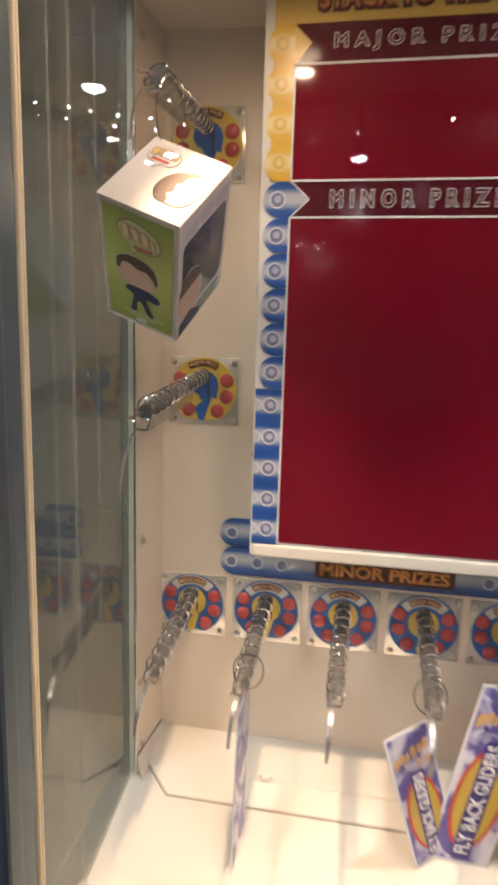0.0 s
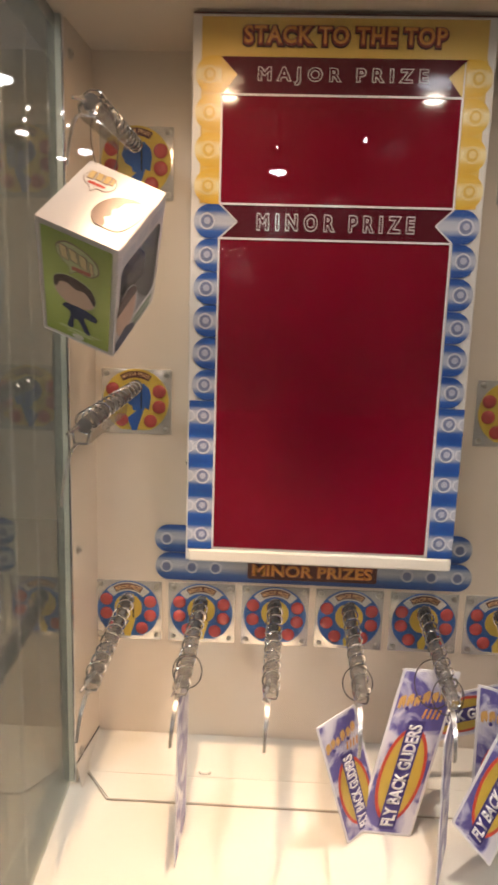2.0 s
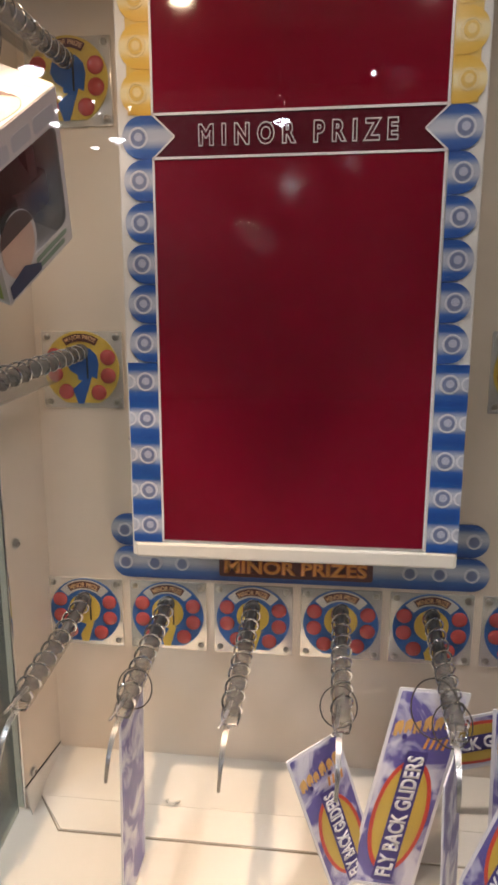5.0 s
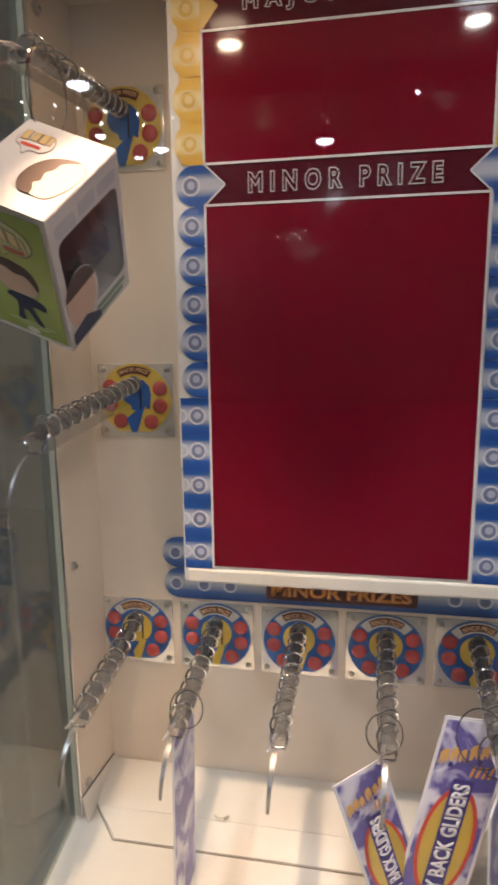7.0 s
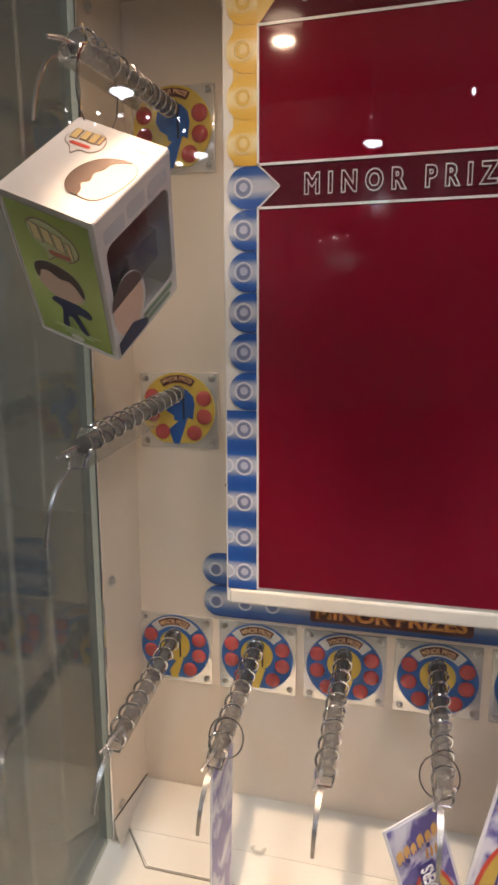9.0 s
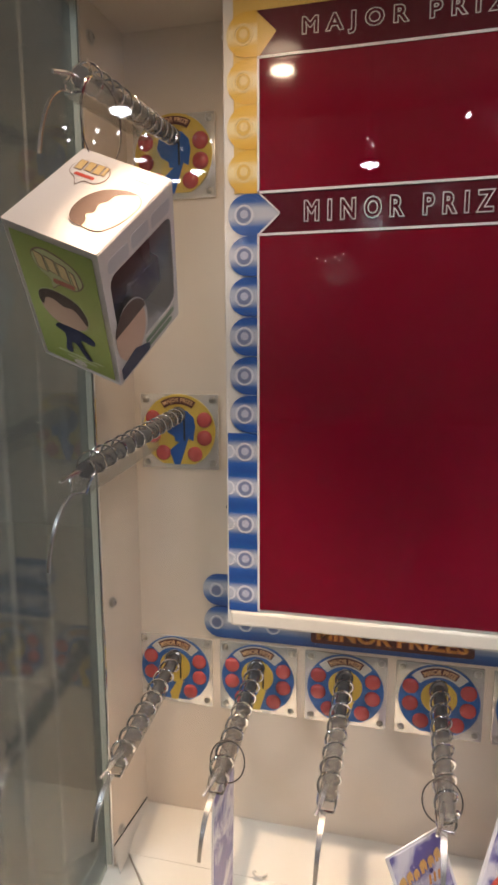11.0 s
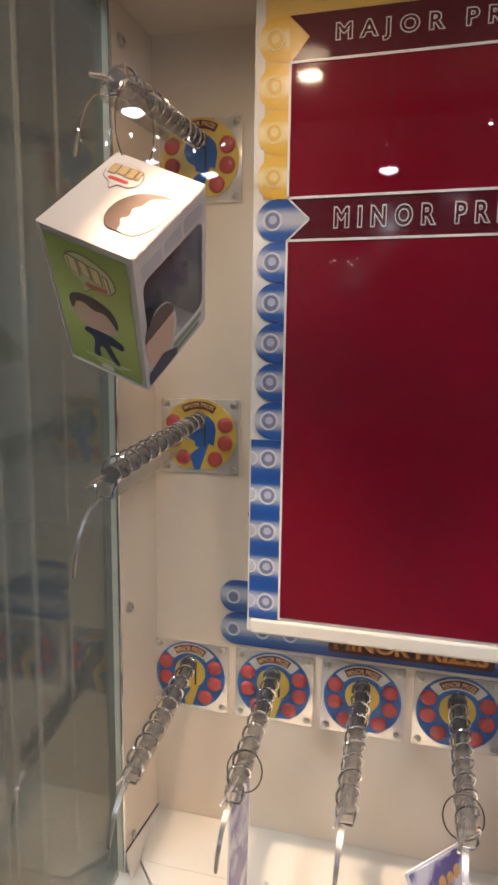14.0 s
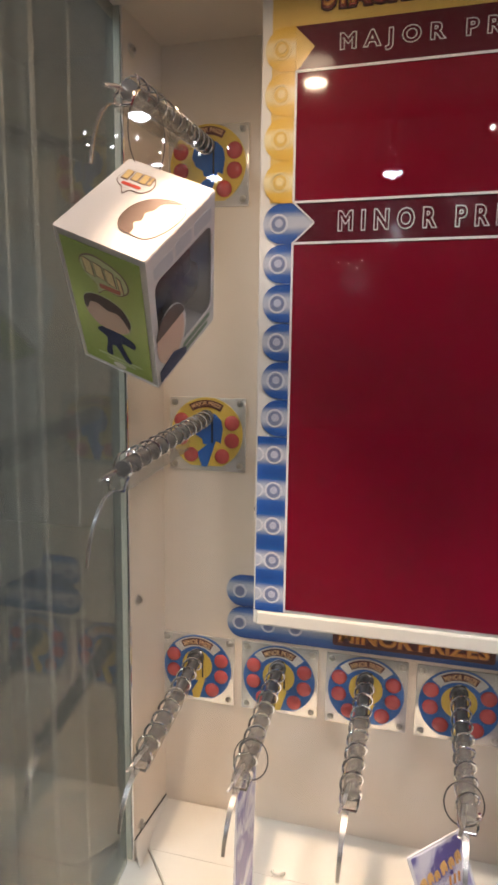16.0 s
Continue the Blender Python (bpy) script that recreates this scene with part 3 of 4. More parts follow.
for f in (lambda x: x, mirror_x):
    for z0, z1, x0, x1 in ((1.6972, 1.719, RX0, 0.1235), (1.719, 1.7415, 0.1235, RX0)):
        s = [(f(x0), z0 - 0.0011), (f(x1), z1 - 0.0011), (f(x1), z1 + 0.0011), (f(x0), z0 + 0.0011)]
        slab(s if f(0) < CX else s[::-1], at_y(0.0026), bm=bm)
dpart("white_lines", bm, WLINE, "white printed lines")
bm = box((0.0645, PY - 0.0035, 1.2385), (0.4475, PY + 0.002, 1.2575), 0.003)
dpart("bottom_ledge", bm, FLOORW, "cream white plastic ledge")

for z in (1.905, 1.61, 1.385):
    for x, s in ((PX0, -1), (PX1, 1)):
        o = screw_head("screw", (x - CX, PY + 0.006, z - 1.24), (s, 0, 0), disp, 0.0028)

# lettering of the display
dpart("title_shadow", words("STACK TO THE TOP", 0.256, 0.0195, (CX, PY - 0.0020, 1.9470), outline=0.135, spacing=1.1), BROWN)
dpart("title_rim", words("STACK TO THE TOP", 0.256, 0.0195, (CX, PY - 0.0028, 1.9478), outline=0.085, spacing=1.1), material("brick_red_print", (0.30, 0.045, 0.022), 0.35, coat=0.3))
dpart("title_lettering", words("STACK TO THE TOP", 0.256, 0.0195, (CX, PY - 0.0036, 1.9485), fat=0.02, spacing=1.1), ORANGE, "orange outlined lettering")
for text, z, x0, x1 in (("MAJOR PRIZE", 1.9000, 0.147, 0.363), ("MINOR PRIZE", 1.7195, 0.151, 0.359)):
    dpart("lettering", words(text, x1 - x0, 0.0195, ((x0 + x1) / 2, PY - 0.0026, z), fat=0.04, spacing=1.75, outline=0.026, gap=0.62), WLINE, "white outlined lettering")

# ---- the wall sign under the display ----
sign = thing("minor_prizes_sign", (CX, 0, 1.16), "blue and silver printed sign on the back wall", "sign")
SBAND = banded("silver_blue_band_print", 2, [(-0.025, (0.012, 0.05, 0.22)), (-0.012, (0.05, 0.13, 0.36)), (0.002, (0.52, 0.54, 0.58)), (0.010, (0.40, 0.44, 0.52)), (0.017, (0.04, 0.12, 0.36)), (0.025, (0.012, 0.06, 0.28))])


def spart(name, bm, mat, z, label=""):
    o = part(name, bm, mat, sign, label)
    o.location = (0, 0, z - 1.16)
    return o


spart("lower_band", slab(ellipse(-0.2385, 0, 0.0235, 0.0235, 13, 90, 270) + ellipse(0.2435, 0, 0.0235, 0.0235, 13, -90, 90), (0, -0.0006, 0), depth=0.003), SBAND, 1.184)
for s in (-1, 1):
    pts = ellipse(s * 0.240, 0, 0.0235, 0.0235, 13, 90, 270) + [(s * 0.150, -0.0235), (s * 0.150, 0.0235)]
    if s > 0:
        pts = ellipse(0.240, 0, 0.0235, 0.0235, 13, -90, 90) + [(0.150, 0.0235), (0.150, -0.0235)]
    spart("upper_band", slab(pts, (0, -0.0006, 0), depth=0.003), SBAND, 1.2325)
    for x, z in ((0.243, 1.2325), (0.243, 1.184), (0.200, 1.184), (0.160, 1.184)):
        spart("eye", ring_flat(ellipse(s * x, 0, 0.0105, 0.0105), ellipse(s * x, 0, 0.0082, 0.0082), (0, -0.0041, 0)), RINGMAT, z)
        spart("eye_centre", slab(ellipse(s * x, 0, 0.0065, 0.0065), (0, -0.0041, 0)), EYEMAT, z)
spart("name_plate", slab(rounded(-0.106, -0.016, 0.110, 0.015, 0.004), (0, -0.0041, 0)), BROWN, 1.184)
spart("lettering_rim", words("MINOR PRIZES", 0.198, 0.0185, (0.002, -0.0050, 0), outline=0.075), material("rust_print", (0.32, 0.07, 0.02), 0.4), 1.184)
spart("lettering", words("MINOR PRIZES", 0.198, 0.0185, (0.002, -0.0058, 0), fat=0.03), ORANGE, 1.184, "orange lettering")

# ---- spiral prize dispensers ----
BANDGREY = material("pale_grey_band_print", (0.56, 0.53, 0.47), 0.35, coat=0.3)
TITLEINK = material("pale_orange_print", (0.80, 0.50, 0.24), 0.35, coat=0.2)
BLUEDISC = material("blue_disc_print", (0.03, 0.11, 0.33), 0.3, coat=0.3, var=0.1)


def dispenser(name, place, major, sag=0.0, lean=0.0):
    """A wall plate with its printed disc, and the wire spiral over a clear channel; sag lowers the loaded end."""
    length = 0.270 if major else 0.190
    drop = (0.026 if major else 0.034) + sag
    root = 0.024 if major else 0.020
    o = thing(name, place, "chrome spiral dispenser on polished plate, %s disc, red domes" % ("yellow" if major else "blue"), "dispenser", "major prize dispensers" if major else "minor prize dispensers")
    part("plate", box((-0.0568, -0.0034, -0.0532), (0.0568, -0.0003, 0.0522), 0.0012), MIRROR, o, "mirror-polished steel plate", smooth=True)
    for sx in (-1, 1):
        for sz in (-1, 1):
            screw_head("screw", (sx * 0.0485, -0.0035, sz * 0.0445), (0, -1, 0), o, 0.0038)
    disc = [p for p in ellipse(0, 0.001, 0.0530, 0.0515, 56) if p[1] > -0.0475]
    part("disc", slab(disc, (0, -0.0036, 0), depth=0.0022), YELLOW if major else BLUEDISC, o, "%s printed disc" % ("yellow" if major else "blue"))
    arm = BLUE if major else YELLOW
    if not major:
        part("title_band", slab(sector(0.0335, 0.0490, 42, 138, 16, 0, 0.002), (0, -0.0059, 0)), BANDGREY, o, "pale arched band")
    part("title_plate", slab(sector(0.0365, 0.0470, 57, 123, 12, 0, 0.002), (0, -0.0066, 0)), BROWN, o)
    part("title_lettering", words("MAJOR PRIZE" if major else "MINOR PRIZE", 0.0435, 0.0070, (0, -0.0073, 0.0436), fat=0.01, arc=0.0415), TITLEINK, o, "small orange lettering")
    if major:
        shape = [(0.0, 0.031), (0.013, 0.029), (0.022, 0.020), (0.0245, 0.008), (0.0215, -0.0125), (0.0145, -0.009), (0.0015, -0.0465), (-0.0065, -0.0465), (-0.0135, -0.0265), (0.001, -0.0145), (-0.005, -0.0135), (-0.006, -0.007), (-0.016, -0.001), (-0.0215, 0.010), (-0.019, 0.021), (-0.012, 0.029)]
    else:
        shape = ellipse(0, 0.006, 0.0235, 0.0235, 22, -66, 250) + [(-0.0090, -0.0155), (0.002, -0.0185), (-0.0085, -0.036), (-0.0060, -0.046), (0.0035, -0.046), (0.0125, -0.016), (0.0150, -0.0165)]
    part("arrow", slab(shape, (0, -0.0059, 0), depth=0.001), arm, o, "printed arrow")
    part("slot", box((0.0075, -0.0076, -0.012), (0.0100, -0.0070, 0.022)), BLACK, o)
    for x, z in ((-0.0375, 0.019), (-0.0375, -0.006), (-0.023, -0.030), (0.0375, 0.017), (0.0375, -0.008), (0.0235, -0.031)):
        part("dome", lathe([(0.0108, 0), (0.0108, 0.0012), (0.0097, 0.003), (0.0066, 0.0046), (0.0033, 0.0053), (0, 0.0055)], pose(x, -0.0058, z, 90), 18), REDBTN, o, smooth=True)
    # the spiral and what it carries
    turns = 12 if major else 9
    R = 0.0125 if major else 0.0122
    steps = int(turns * 16)
    mid = lambda u: Vector(((-0.006 if not major else -0.003) * u + lean * u, -0.004 - length * u, root - drop * u))
    pts = []
    for i in range(steps + 1):
        u = (i / steps) ** (1.12 if major else 1.0)
        a = 2 * math.pi * turns * i / steps + 0.6
        r = R * (0.84 + 0.16 * u) if major else R
        pts.append(mid(u) + Vector((r * math.cos(a), 0, r * math.sin(a))))
    part("spiral", tube(pts, 0.0012 if major else 0.0017, 7), CHROME, o, "chrome wire spiral", smooth=True)
    # a solid rod near the plate, clear from there on
    far = 0.97 if major else 0.42
    part("core", tube([mid(0), mid(far * 0.5) - Vector((0, 0, 0.002)), mid(far) - Vector((0, 0, 0.0035))], [0.0088, 0.0094, 0.0090] if major else [0.0084, 0.0086, 0.0080], 12), CORE, o, "dark grey core", smooth=True)
    if not major:
        part("clear_rod", tube([mid(far) - Vector((0, 0, 0.003)), mid(0.7) - Vector((0, 0, 0.003)), mid(0.98) - Vector((0, 0, 0.004))], [0.0080, 0.0092, 0.0086], 12), CLEARROD, o, "clear plastic rod", smooth=True)
    part("socket", lathe([(0.0112, 0), (0.0112, 0.003), (0.009, 0.005), (0.006, 0.005)], pose(0, -0.0056, root, 90), 18), CORE, o, smooth=True)
    # clear channel under the spiral, with bright lips
    deep = 0.0235 if major else 0.0160
    lip = -0.0095 if major else -0.006
    prof = [(-0.0105, lip), (-0.0090, -deep), (0.0090, -deep), (0.0105, lip), (0.0096, lip), (0.0082, -deep + 0.001), (-0.0082, -deep + 0.001), (-0.0096, lip)]
    bm = bmesh.new()
    ends = []
    for u in (0.36 if major else 0.28, 1.0):
        c = mid(u)
        ends.append([bm.verts.new(c + Vector((x, 0, z))) for x, z in prof])
    for j in range(8):
        bm.faces.new((ends[0][j], ends[0][(j + 1) % 8], ends[1][(j + 1) % 8], ends[1][j]))
    bm.faces.new(ends[0]), bm.faces.new(ends[1][::-1])
    part("channel", bm, CHANNEL, o, "clear plastic channel")
    e = mid(1.0)
    low = -deep + 0.002
    bm = tube([e + Vector((-0.0105, 0.006, -0.004)), e + Vector((-0.0098, -0.003, 0.5 * low)), e + Vector((-0.0075, -0.006, low)), e + Vector((0.0075, -0.006, low)), e + Vector((0.0098, -0.003, 0.5 * low)), e + Vector((0.0105, 0.006, -0.004))], 0.0017, 7)
    part("clip", bm, CHROME, o, "chrome end clip", smooth=True)
    part("tongue", tube([e + Vector((-0.002, 0.020, -0.002)), e + Vector((-0.006, -0.006, -0.005)), e + Vector((-0.011, -0.020, -0.009))], [0.0024, 0.0024, 0.0018], 8), SATIN, o, "chrome tongue", smooth=True)
    reach, fall = (0.048, 0.068) if major else (0.044, 0.054)
    pts, wid = [], []
    for i in range(13):
        u = i / 12
        pts.append(e + Vector((-0.003 - 0.004 * u, -0.006 - reach * math.sin(u * 1.45), low - fall * (1 - math.cos(u * 1.5)))))
        wid.append((0.0040 if major else 0.0074) * (1 - u) + (0.0026 if major else 0.0040) * u)
    part("hook", ribbon(pts, wid, 0.0013, X), SATIN, o, "curved chrome strip", smooth=True)
    return o


minor = dispenser("prize_dispenser", (-0.0520, 0, 1.1025), False)
for i in range(1, 6):
    copy_thing(minor, Matrix.Translation((-0.0520 + 0.1251 * i, 0, 1.1025)))
major = dispenser("prize_dispenser", (-0.0390, 0, 1.4605), True)
for x, z in ((0.5600, 1.4605), (0.5620, 1.8285)):
    copy_thing(major, Matrix.Translation((x, 0, z)))
dispenser("prize_dispenser", (-0.0390, 0, 1.8230), True, 0.008, 0.013)

# ---- hanging glider cards ----
CW, CH = 0.083, 0.266
LOGOGOLD = material("golden_logo_print", (0.72, 0.42, 0.13), 0.4)


plain_part = part


def card(origin, right, up, loop=None, label="white-edged purple cloud printed card hanging from a spiral"):
    """A printed card; its own x runs across, z up, and its face looks along -y."""
    o = thing("glider_card", origin, label, "card", "hanging cards")
    right, up = Vector(right), Vector(up)
    normal = up.cross(right).normalized()
    lean = Matrix((right / CW, normal, up / CH)).transposed().to_4x4()

    def part(name, bm, mat, parent, label="", smooth=False):
        if name != "loop":
            bmesh.ops.transform(bm, matrix=lean, verts=bm.verts)
        return plain_part(name, bm, mat, parent, label, smooth)

    part("sheet", slab(rounded(0, 0, CW, CH, 0.002), (0, 0.0014, 0), depth=0.0014), CARDWHITE, o, "white card")
    part("print", slab(rounded(0.004, 0.004, CW - 0.004, CH - 0.004, 0.002), (0, 0, 0), depth=0.0004), CARDPRINT, o, "purple and white cloud print")
    part("print_back", slab([(x, z) for x, z in rounded(0.004, 0.004, CW - 0.004, CH - 0.004, 0.002)][::-1], (0, 0.0018, 0), depth=0.0004), CARDPRINT, o)
    part("oval_rim", slab(ellipse(CW / 2, 0.098, 0.0328, 0.0775, 36), (0, -0.0006, 0), depth=0.0004), CARDRED, o, "red oval rim")
    part("oval", slab(ellipse(CW / 2, 0.098, 0.0280, 0.0705, 36), (0, -0.0011, 0), depth=0.0004), YELLOW, o, "yellow oval")
    part("band", slab(rounded(CW / 2 - 0.0125, 0.010, CW / 2 + 0.0125, 0.186, 0.002), (0, -0.0016, 0), depth=0.0004), CARDBLUE, o, "dark blue band")
    part("lettering", words("FLY BACK GLIDERS", 0.163, 0.0180, (CW / 2, -0.0021, 0.098), Z, -X, depth=0.0004, fat=0.032), CARDWHITE, o, "white lettering")
    bm = bmesh.new()
    for x, z, w, h in ((0.012, 0.214, 0.010, 0.022), (0.023, 0.218, 0.009, 0.020), (0.033, 0.217, 0.008, 0.018), (0.045, 0.223, 0.010, 0.022), (0.057, 0.224, 0.009, 0.019), (0.068, 0.228, 0.009, 0.022)):
        slab([(x - w * 0.5, z - h * 0.45), (x - w * 0.1, z - h * 0.5), (x, z - h * 0.15), (x + w * 0.35, z - h * 0.45), (x + w * 0.5, z + h * 0.1), (x + w * 0.3, z + h * 0.5), (x - w * 0.2, z + h * 0.42), (x - w * 0.55, z + h * 0.2)], (0, -0.0006, 0), depth=0.0004, bm=bm)
    part("logo_patch", bm, LOGOGOLD, o, "orange logo shapes")
    bm = bmesh.new()
    for x, z in ((0.021, 0.204), (0.053, 0.211)):
        slab(ellipse(x, z, 0.0030, 0.0036, 12), (0, -0.0012, 0), depth=0.0004, bm=bm)
    part("logo_dots", bm, CARDBLUE, o)
    bm = bmesh.new()
    for i in range(4):
        slab([(0.046 + i * 0.007, 0.190), (0.049 + i * 0.007, 0.190), (0.0515 + i * 0.007, 0.205), (0.0485 + i * 0.007, 0.205)], (0, -0.0006, 0), depth=0.0004, bm=bm)
    part("stripes", bm, ORANGE, o)
    if loop:
        inv = o.matrix_basis.inverted()
        (cx, cy, cz), r, tilt = loop
        ring = []
        for i in range(28):
            a = 2 * math.pi * i / 28
            ring.append(inv @ Vector((cx + r * math.cos(a), cy + r * tilt * math.sin(a), cz + r * 1.1 * math.sin(a))))
        part("loop", tube(ring, 0.0009, 6, closed=True), LOOPWIRE, o, "dark brown wire loop", smooth=True)
    return o


card((0.330, -0.152, 0.831), (0.083, -0.002, -0.001), (0.059, 0.019, 0.261), loop=((0.424, -0.165, 1.088), 0.027, 0.5))
card((0.316, -0.172, 0.827), (0.058, 0.046, 0.010), (-0.060, -0.040, 0.214), loop=((0.314, -0.178, 1.091), 0.021, 0.25))
card((0.447, -0.222, 0.917), (0.056, -0.004, -0.062), (0.100, 0.050, 0.178), loop=((0.566, -0.160, 1.080), 0.026, 0.5))
card((0.398, -0.090, 1.004), (0.022, 0.012, -0.081), (0.240, 0.0, 0.072))
card((0.504, -0.140, 0.834), (0.080, -0.020, -0.010), (-0.008, 0.0, 0.242), loop=((0.566, -0.185, 1.070), 0.022, 0.4))
card((0.462, -0.165, 0.828), (-0.035, -0.074, -0.008), (-0.010, -0.010, 0.238), loop=((0.440, -0.182, 1.080), 0.022, 0.3))
card((0.068, -0.140, 0.832), (-0.004, -0.082, -0.014), (0.000, 0.016, 0.252), loop=((0.072, -0.168, 1.091), 0.021, 0.3))
card((0.505, -0.170, 0.872), (0.074, 0.01, -0.034), (0.075, 0.0, 0.200))

# ---- the boxed toy hanging from the upper dispenser ----
Q = Matrix(((0.2858, -0.9303, 0.2301), (0.7046, 0.0413, -0.7084), (0.6495, 0.3646, 0.6672)))
m = Q.to_4x4()
m.translation = (0.0195, -0.346, 1.6435)
BW, BD, BH = 0.115, 0.09, 0.16
toy = thing("boxed_toy", m, "tilted white and green boxed toy hanging from a spiral", "toy box")
U, V, H = X, Y, Z
t_ = 0.0012
# card walls round the hollow inside; the window is cut in the wall at y = 0
part("green_side", slab([(0, 0), (BD, 0), (BD, -BH), (0, -BH)], (t_, 0, 0), V, Z, t_), BOXWHITE, toy)
part("back_side", slab(rect(0, -BH, BD, 0), (BW, 0, 0), V, Z, t_), BOXWHITE, toy)
part("rear_wall", slab(rect(0, -BH, BW, 0), (0, BD, 0), U, Z, t_), BOXWHITE, toy)
part("backing_card", slab(rect(t_ * 2, -BH + t_ * 2, BW - t_ * 2, -t_), (0, BD - t_ * 1.5, 0), U, Z, 0.0008), INSIDE, toy, "dark backing card inside the box")
part("top_lid", slab(rounded(-0.0005, -0.0005, BW + 0.0005, BD + 0.0005, 0.002), (0, 0, 0), U, V, t_), BOXWHITE, toy, "white lid")
part("base", slab(rect(0, 0, BW, BD), (0, 0, -BH), U, V, t_), BOXWHITE, toy)
part("window_frame", ring_flat(rounded(0, -BH, BW, 0, 0.001, 3), rounded(0.009, -BH + 0.026, BW - 0.006, -0.030, 0.010, 3), (0, 0, 0), U, Z, t_), BOXWHITE, toy, "white printed window frame")
part("window_film", slab(rounded(0.006, -BH + 0.020, BW - 0.004, -0.026, 0.010), (0, 0.0012, 0), U, Z, 0.0004), FILM, toy, "clear plastic window").visible_shadow = False
part("green_print", slab([(0.005, -BH + 0.006), (BD - 0.005, -BH + 0.006), (BD - 0.005, -0.006), (0.005, -0.006)][::-1], (-0.0001, 0, 0), V, Z, -0.0004), BOXGREEN, toy, "green gradient print")


def on_green(pts, d, mat, name, label=""):
    # seen from outside, the wall runs from y = BD on one hand to y = 0 on the other
    part(name, slab([(BD - x, z) for x, z in pts], (-d, 0, 0), V, Z, -0.0004), mat, toy, label)


def smooth_outline(pts, k=4):
    """A closed curve through the corners given."""
    out, n = [], len(pts)
    for i in range(n):
        p = [Vector((*pts[(i + d) % n], 0)) for d in (-1, 0, 1, 2)]
        for j in range(k):
            u = j / k
            q = 0.5 * (2 * p[1] + (p[2] - p[0]) * u + (2 * p[0] - 5 * p[1] + 4 * p[2] - p[3]) * u * u + (3 * p[1] - p[0] - 3 * p[2] + p[3]) * u ** 3)
            out.append((q.x, q.y))
    return out


BUBBLE = smooth_outline([(0.022, -0.022), (0.034, -0.014), (0.052, -0.017), (0.067, -0.026), (0.071, -0.040), (0.060, -0.050), (0.046, -0.049), (0.037, -0.056), (0.036, -0.046), (0.025, -0.037)])
PALEGREEN = material("pale_green_print", (0.52, 0.56, 0.28), 0.4)
LOGOGREEN = material("pale_gold_logo", (0.74, 0.60, 0.30), 0.4)
on_green(BUBBLE, 0.0006, OUTLINE, "logo_rim")
on_green([(0.046 + (x - 0.046) * 0.95, -0.034 + (z + 0.034) * 0.93) for x, z in BUBBLE], 0.0010, PALEGREEN, "logo_bubble", "pale logo bubble")
for k, (x, z, w, h) in enumerate(((0.031, -0.027, 0.0075, 0.015), (0.042, -0.028, 0.0075, 0.013), (0.053, -0.031, 0.0075, 0.014), (0.0625, -0.035, 0.0030, 0.013))):
    for grow, d, mat, name in ((0.0012, 0.0012, OUTLINE, "logo_letter_rim"), (0.0, 0.0016, LOGOGREEN, "logo_patch")):
        a, b = w / 2 + grow, h / 2 + grow
        on_green([(x - a - 0.001, z + b), (x + a - 0.001, z + b - 0.002), (x + a + 0.001, z - b - 0.002), (x - a + 0.001, z - b)], d, mat, name)
on_green(rounded(0.040, -0.0475, 0.062, -0.0425, 0.002), 0.0014, material("dull_red_logo", (0.50, 0.16, 0.10), 0.4), "logo_stripe")
HEAD = smooth_outline([(0.020, -0.066), (0.030, -0.060), (0.046, -0.060), (0.060, -0.066), (0.067, -0.080), (0.063, -0.094), (0.050, -0.100), (0.032, -0.098), (0.021, -0.088), (0.018, -0.076)])
on_green([(0.043 + (x - 0.043) * 1.06, -0.080 + (z + 0.080) * 1.07) for x, z in HEAD], 0.0006, PALEGREEN, "figure_rim")
on_green(HEAD, 0.0010, SKIN, "figure_head_print", "plain peach and brown figure shapes")
on_green(smooth_outline([(0.019, -0.066), (0.030, -0.0592), (0.046, -0.0592), (0.061, -0.066), (0.0675, -0.079), (0.066, -0.088), (0.061, -0.080), (0.054, -0.073), (0.044, -0.074), (0.034, -0.069), (0.025, -0.071), (0.021, -0.080), (0.018, -0.077)], 3), 0.0014, HAIR, "figure_top_print")
on_green(smooth_outline([(0.032, -0.100), (0.046, -0.099), (0.058, -0.101), (0.069, -0.106), (0.068, -0.114), (0.054, -0.113), (0.056, -0.124), (0.062, -0.138), (0.055, -0.137), (0.047, -0.121), (0.041, -0.123), (0.040, -0.136), (0.033, -0.135), (0.036, -0.120), (0.036, -0.111), (0.027, -0.106)], 3), 0.0010, SUIT, "figure_body_print")
for r, (x0, x1) in enumerate(((0.022, 0.074), (0.032, 0.066))):
    on_green(rounded(x0, -0.1405 - 0.0045 * r, x1, -0.1385 - 0.0045 * r, 0.0008, 2), 0.0006, PALEGREEN, "lettering_bar")
on_green(ellipse(0.046, -0.1495, 0.0075, 0.0036, 16), 0.0006, PALE, "badge")


def on_top(pts, d, mat, name, label=""):
    part(name, slab(pts, (0, 0, t_ + d), U, V, 0.0003), mat, toy, label)


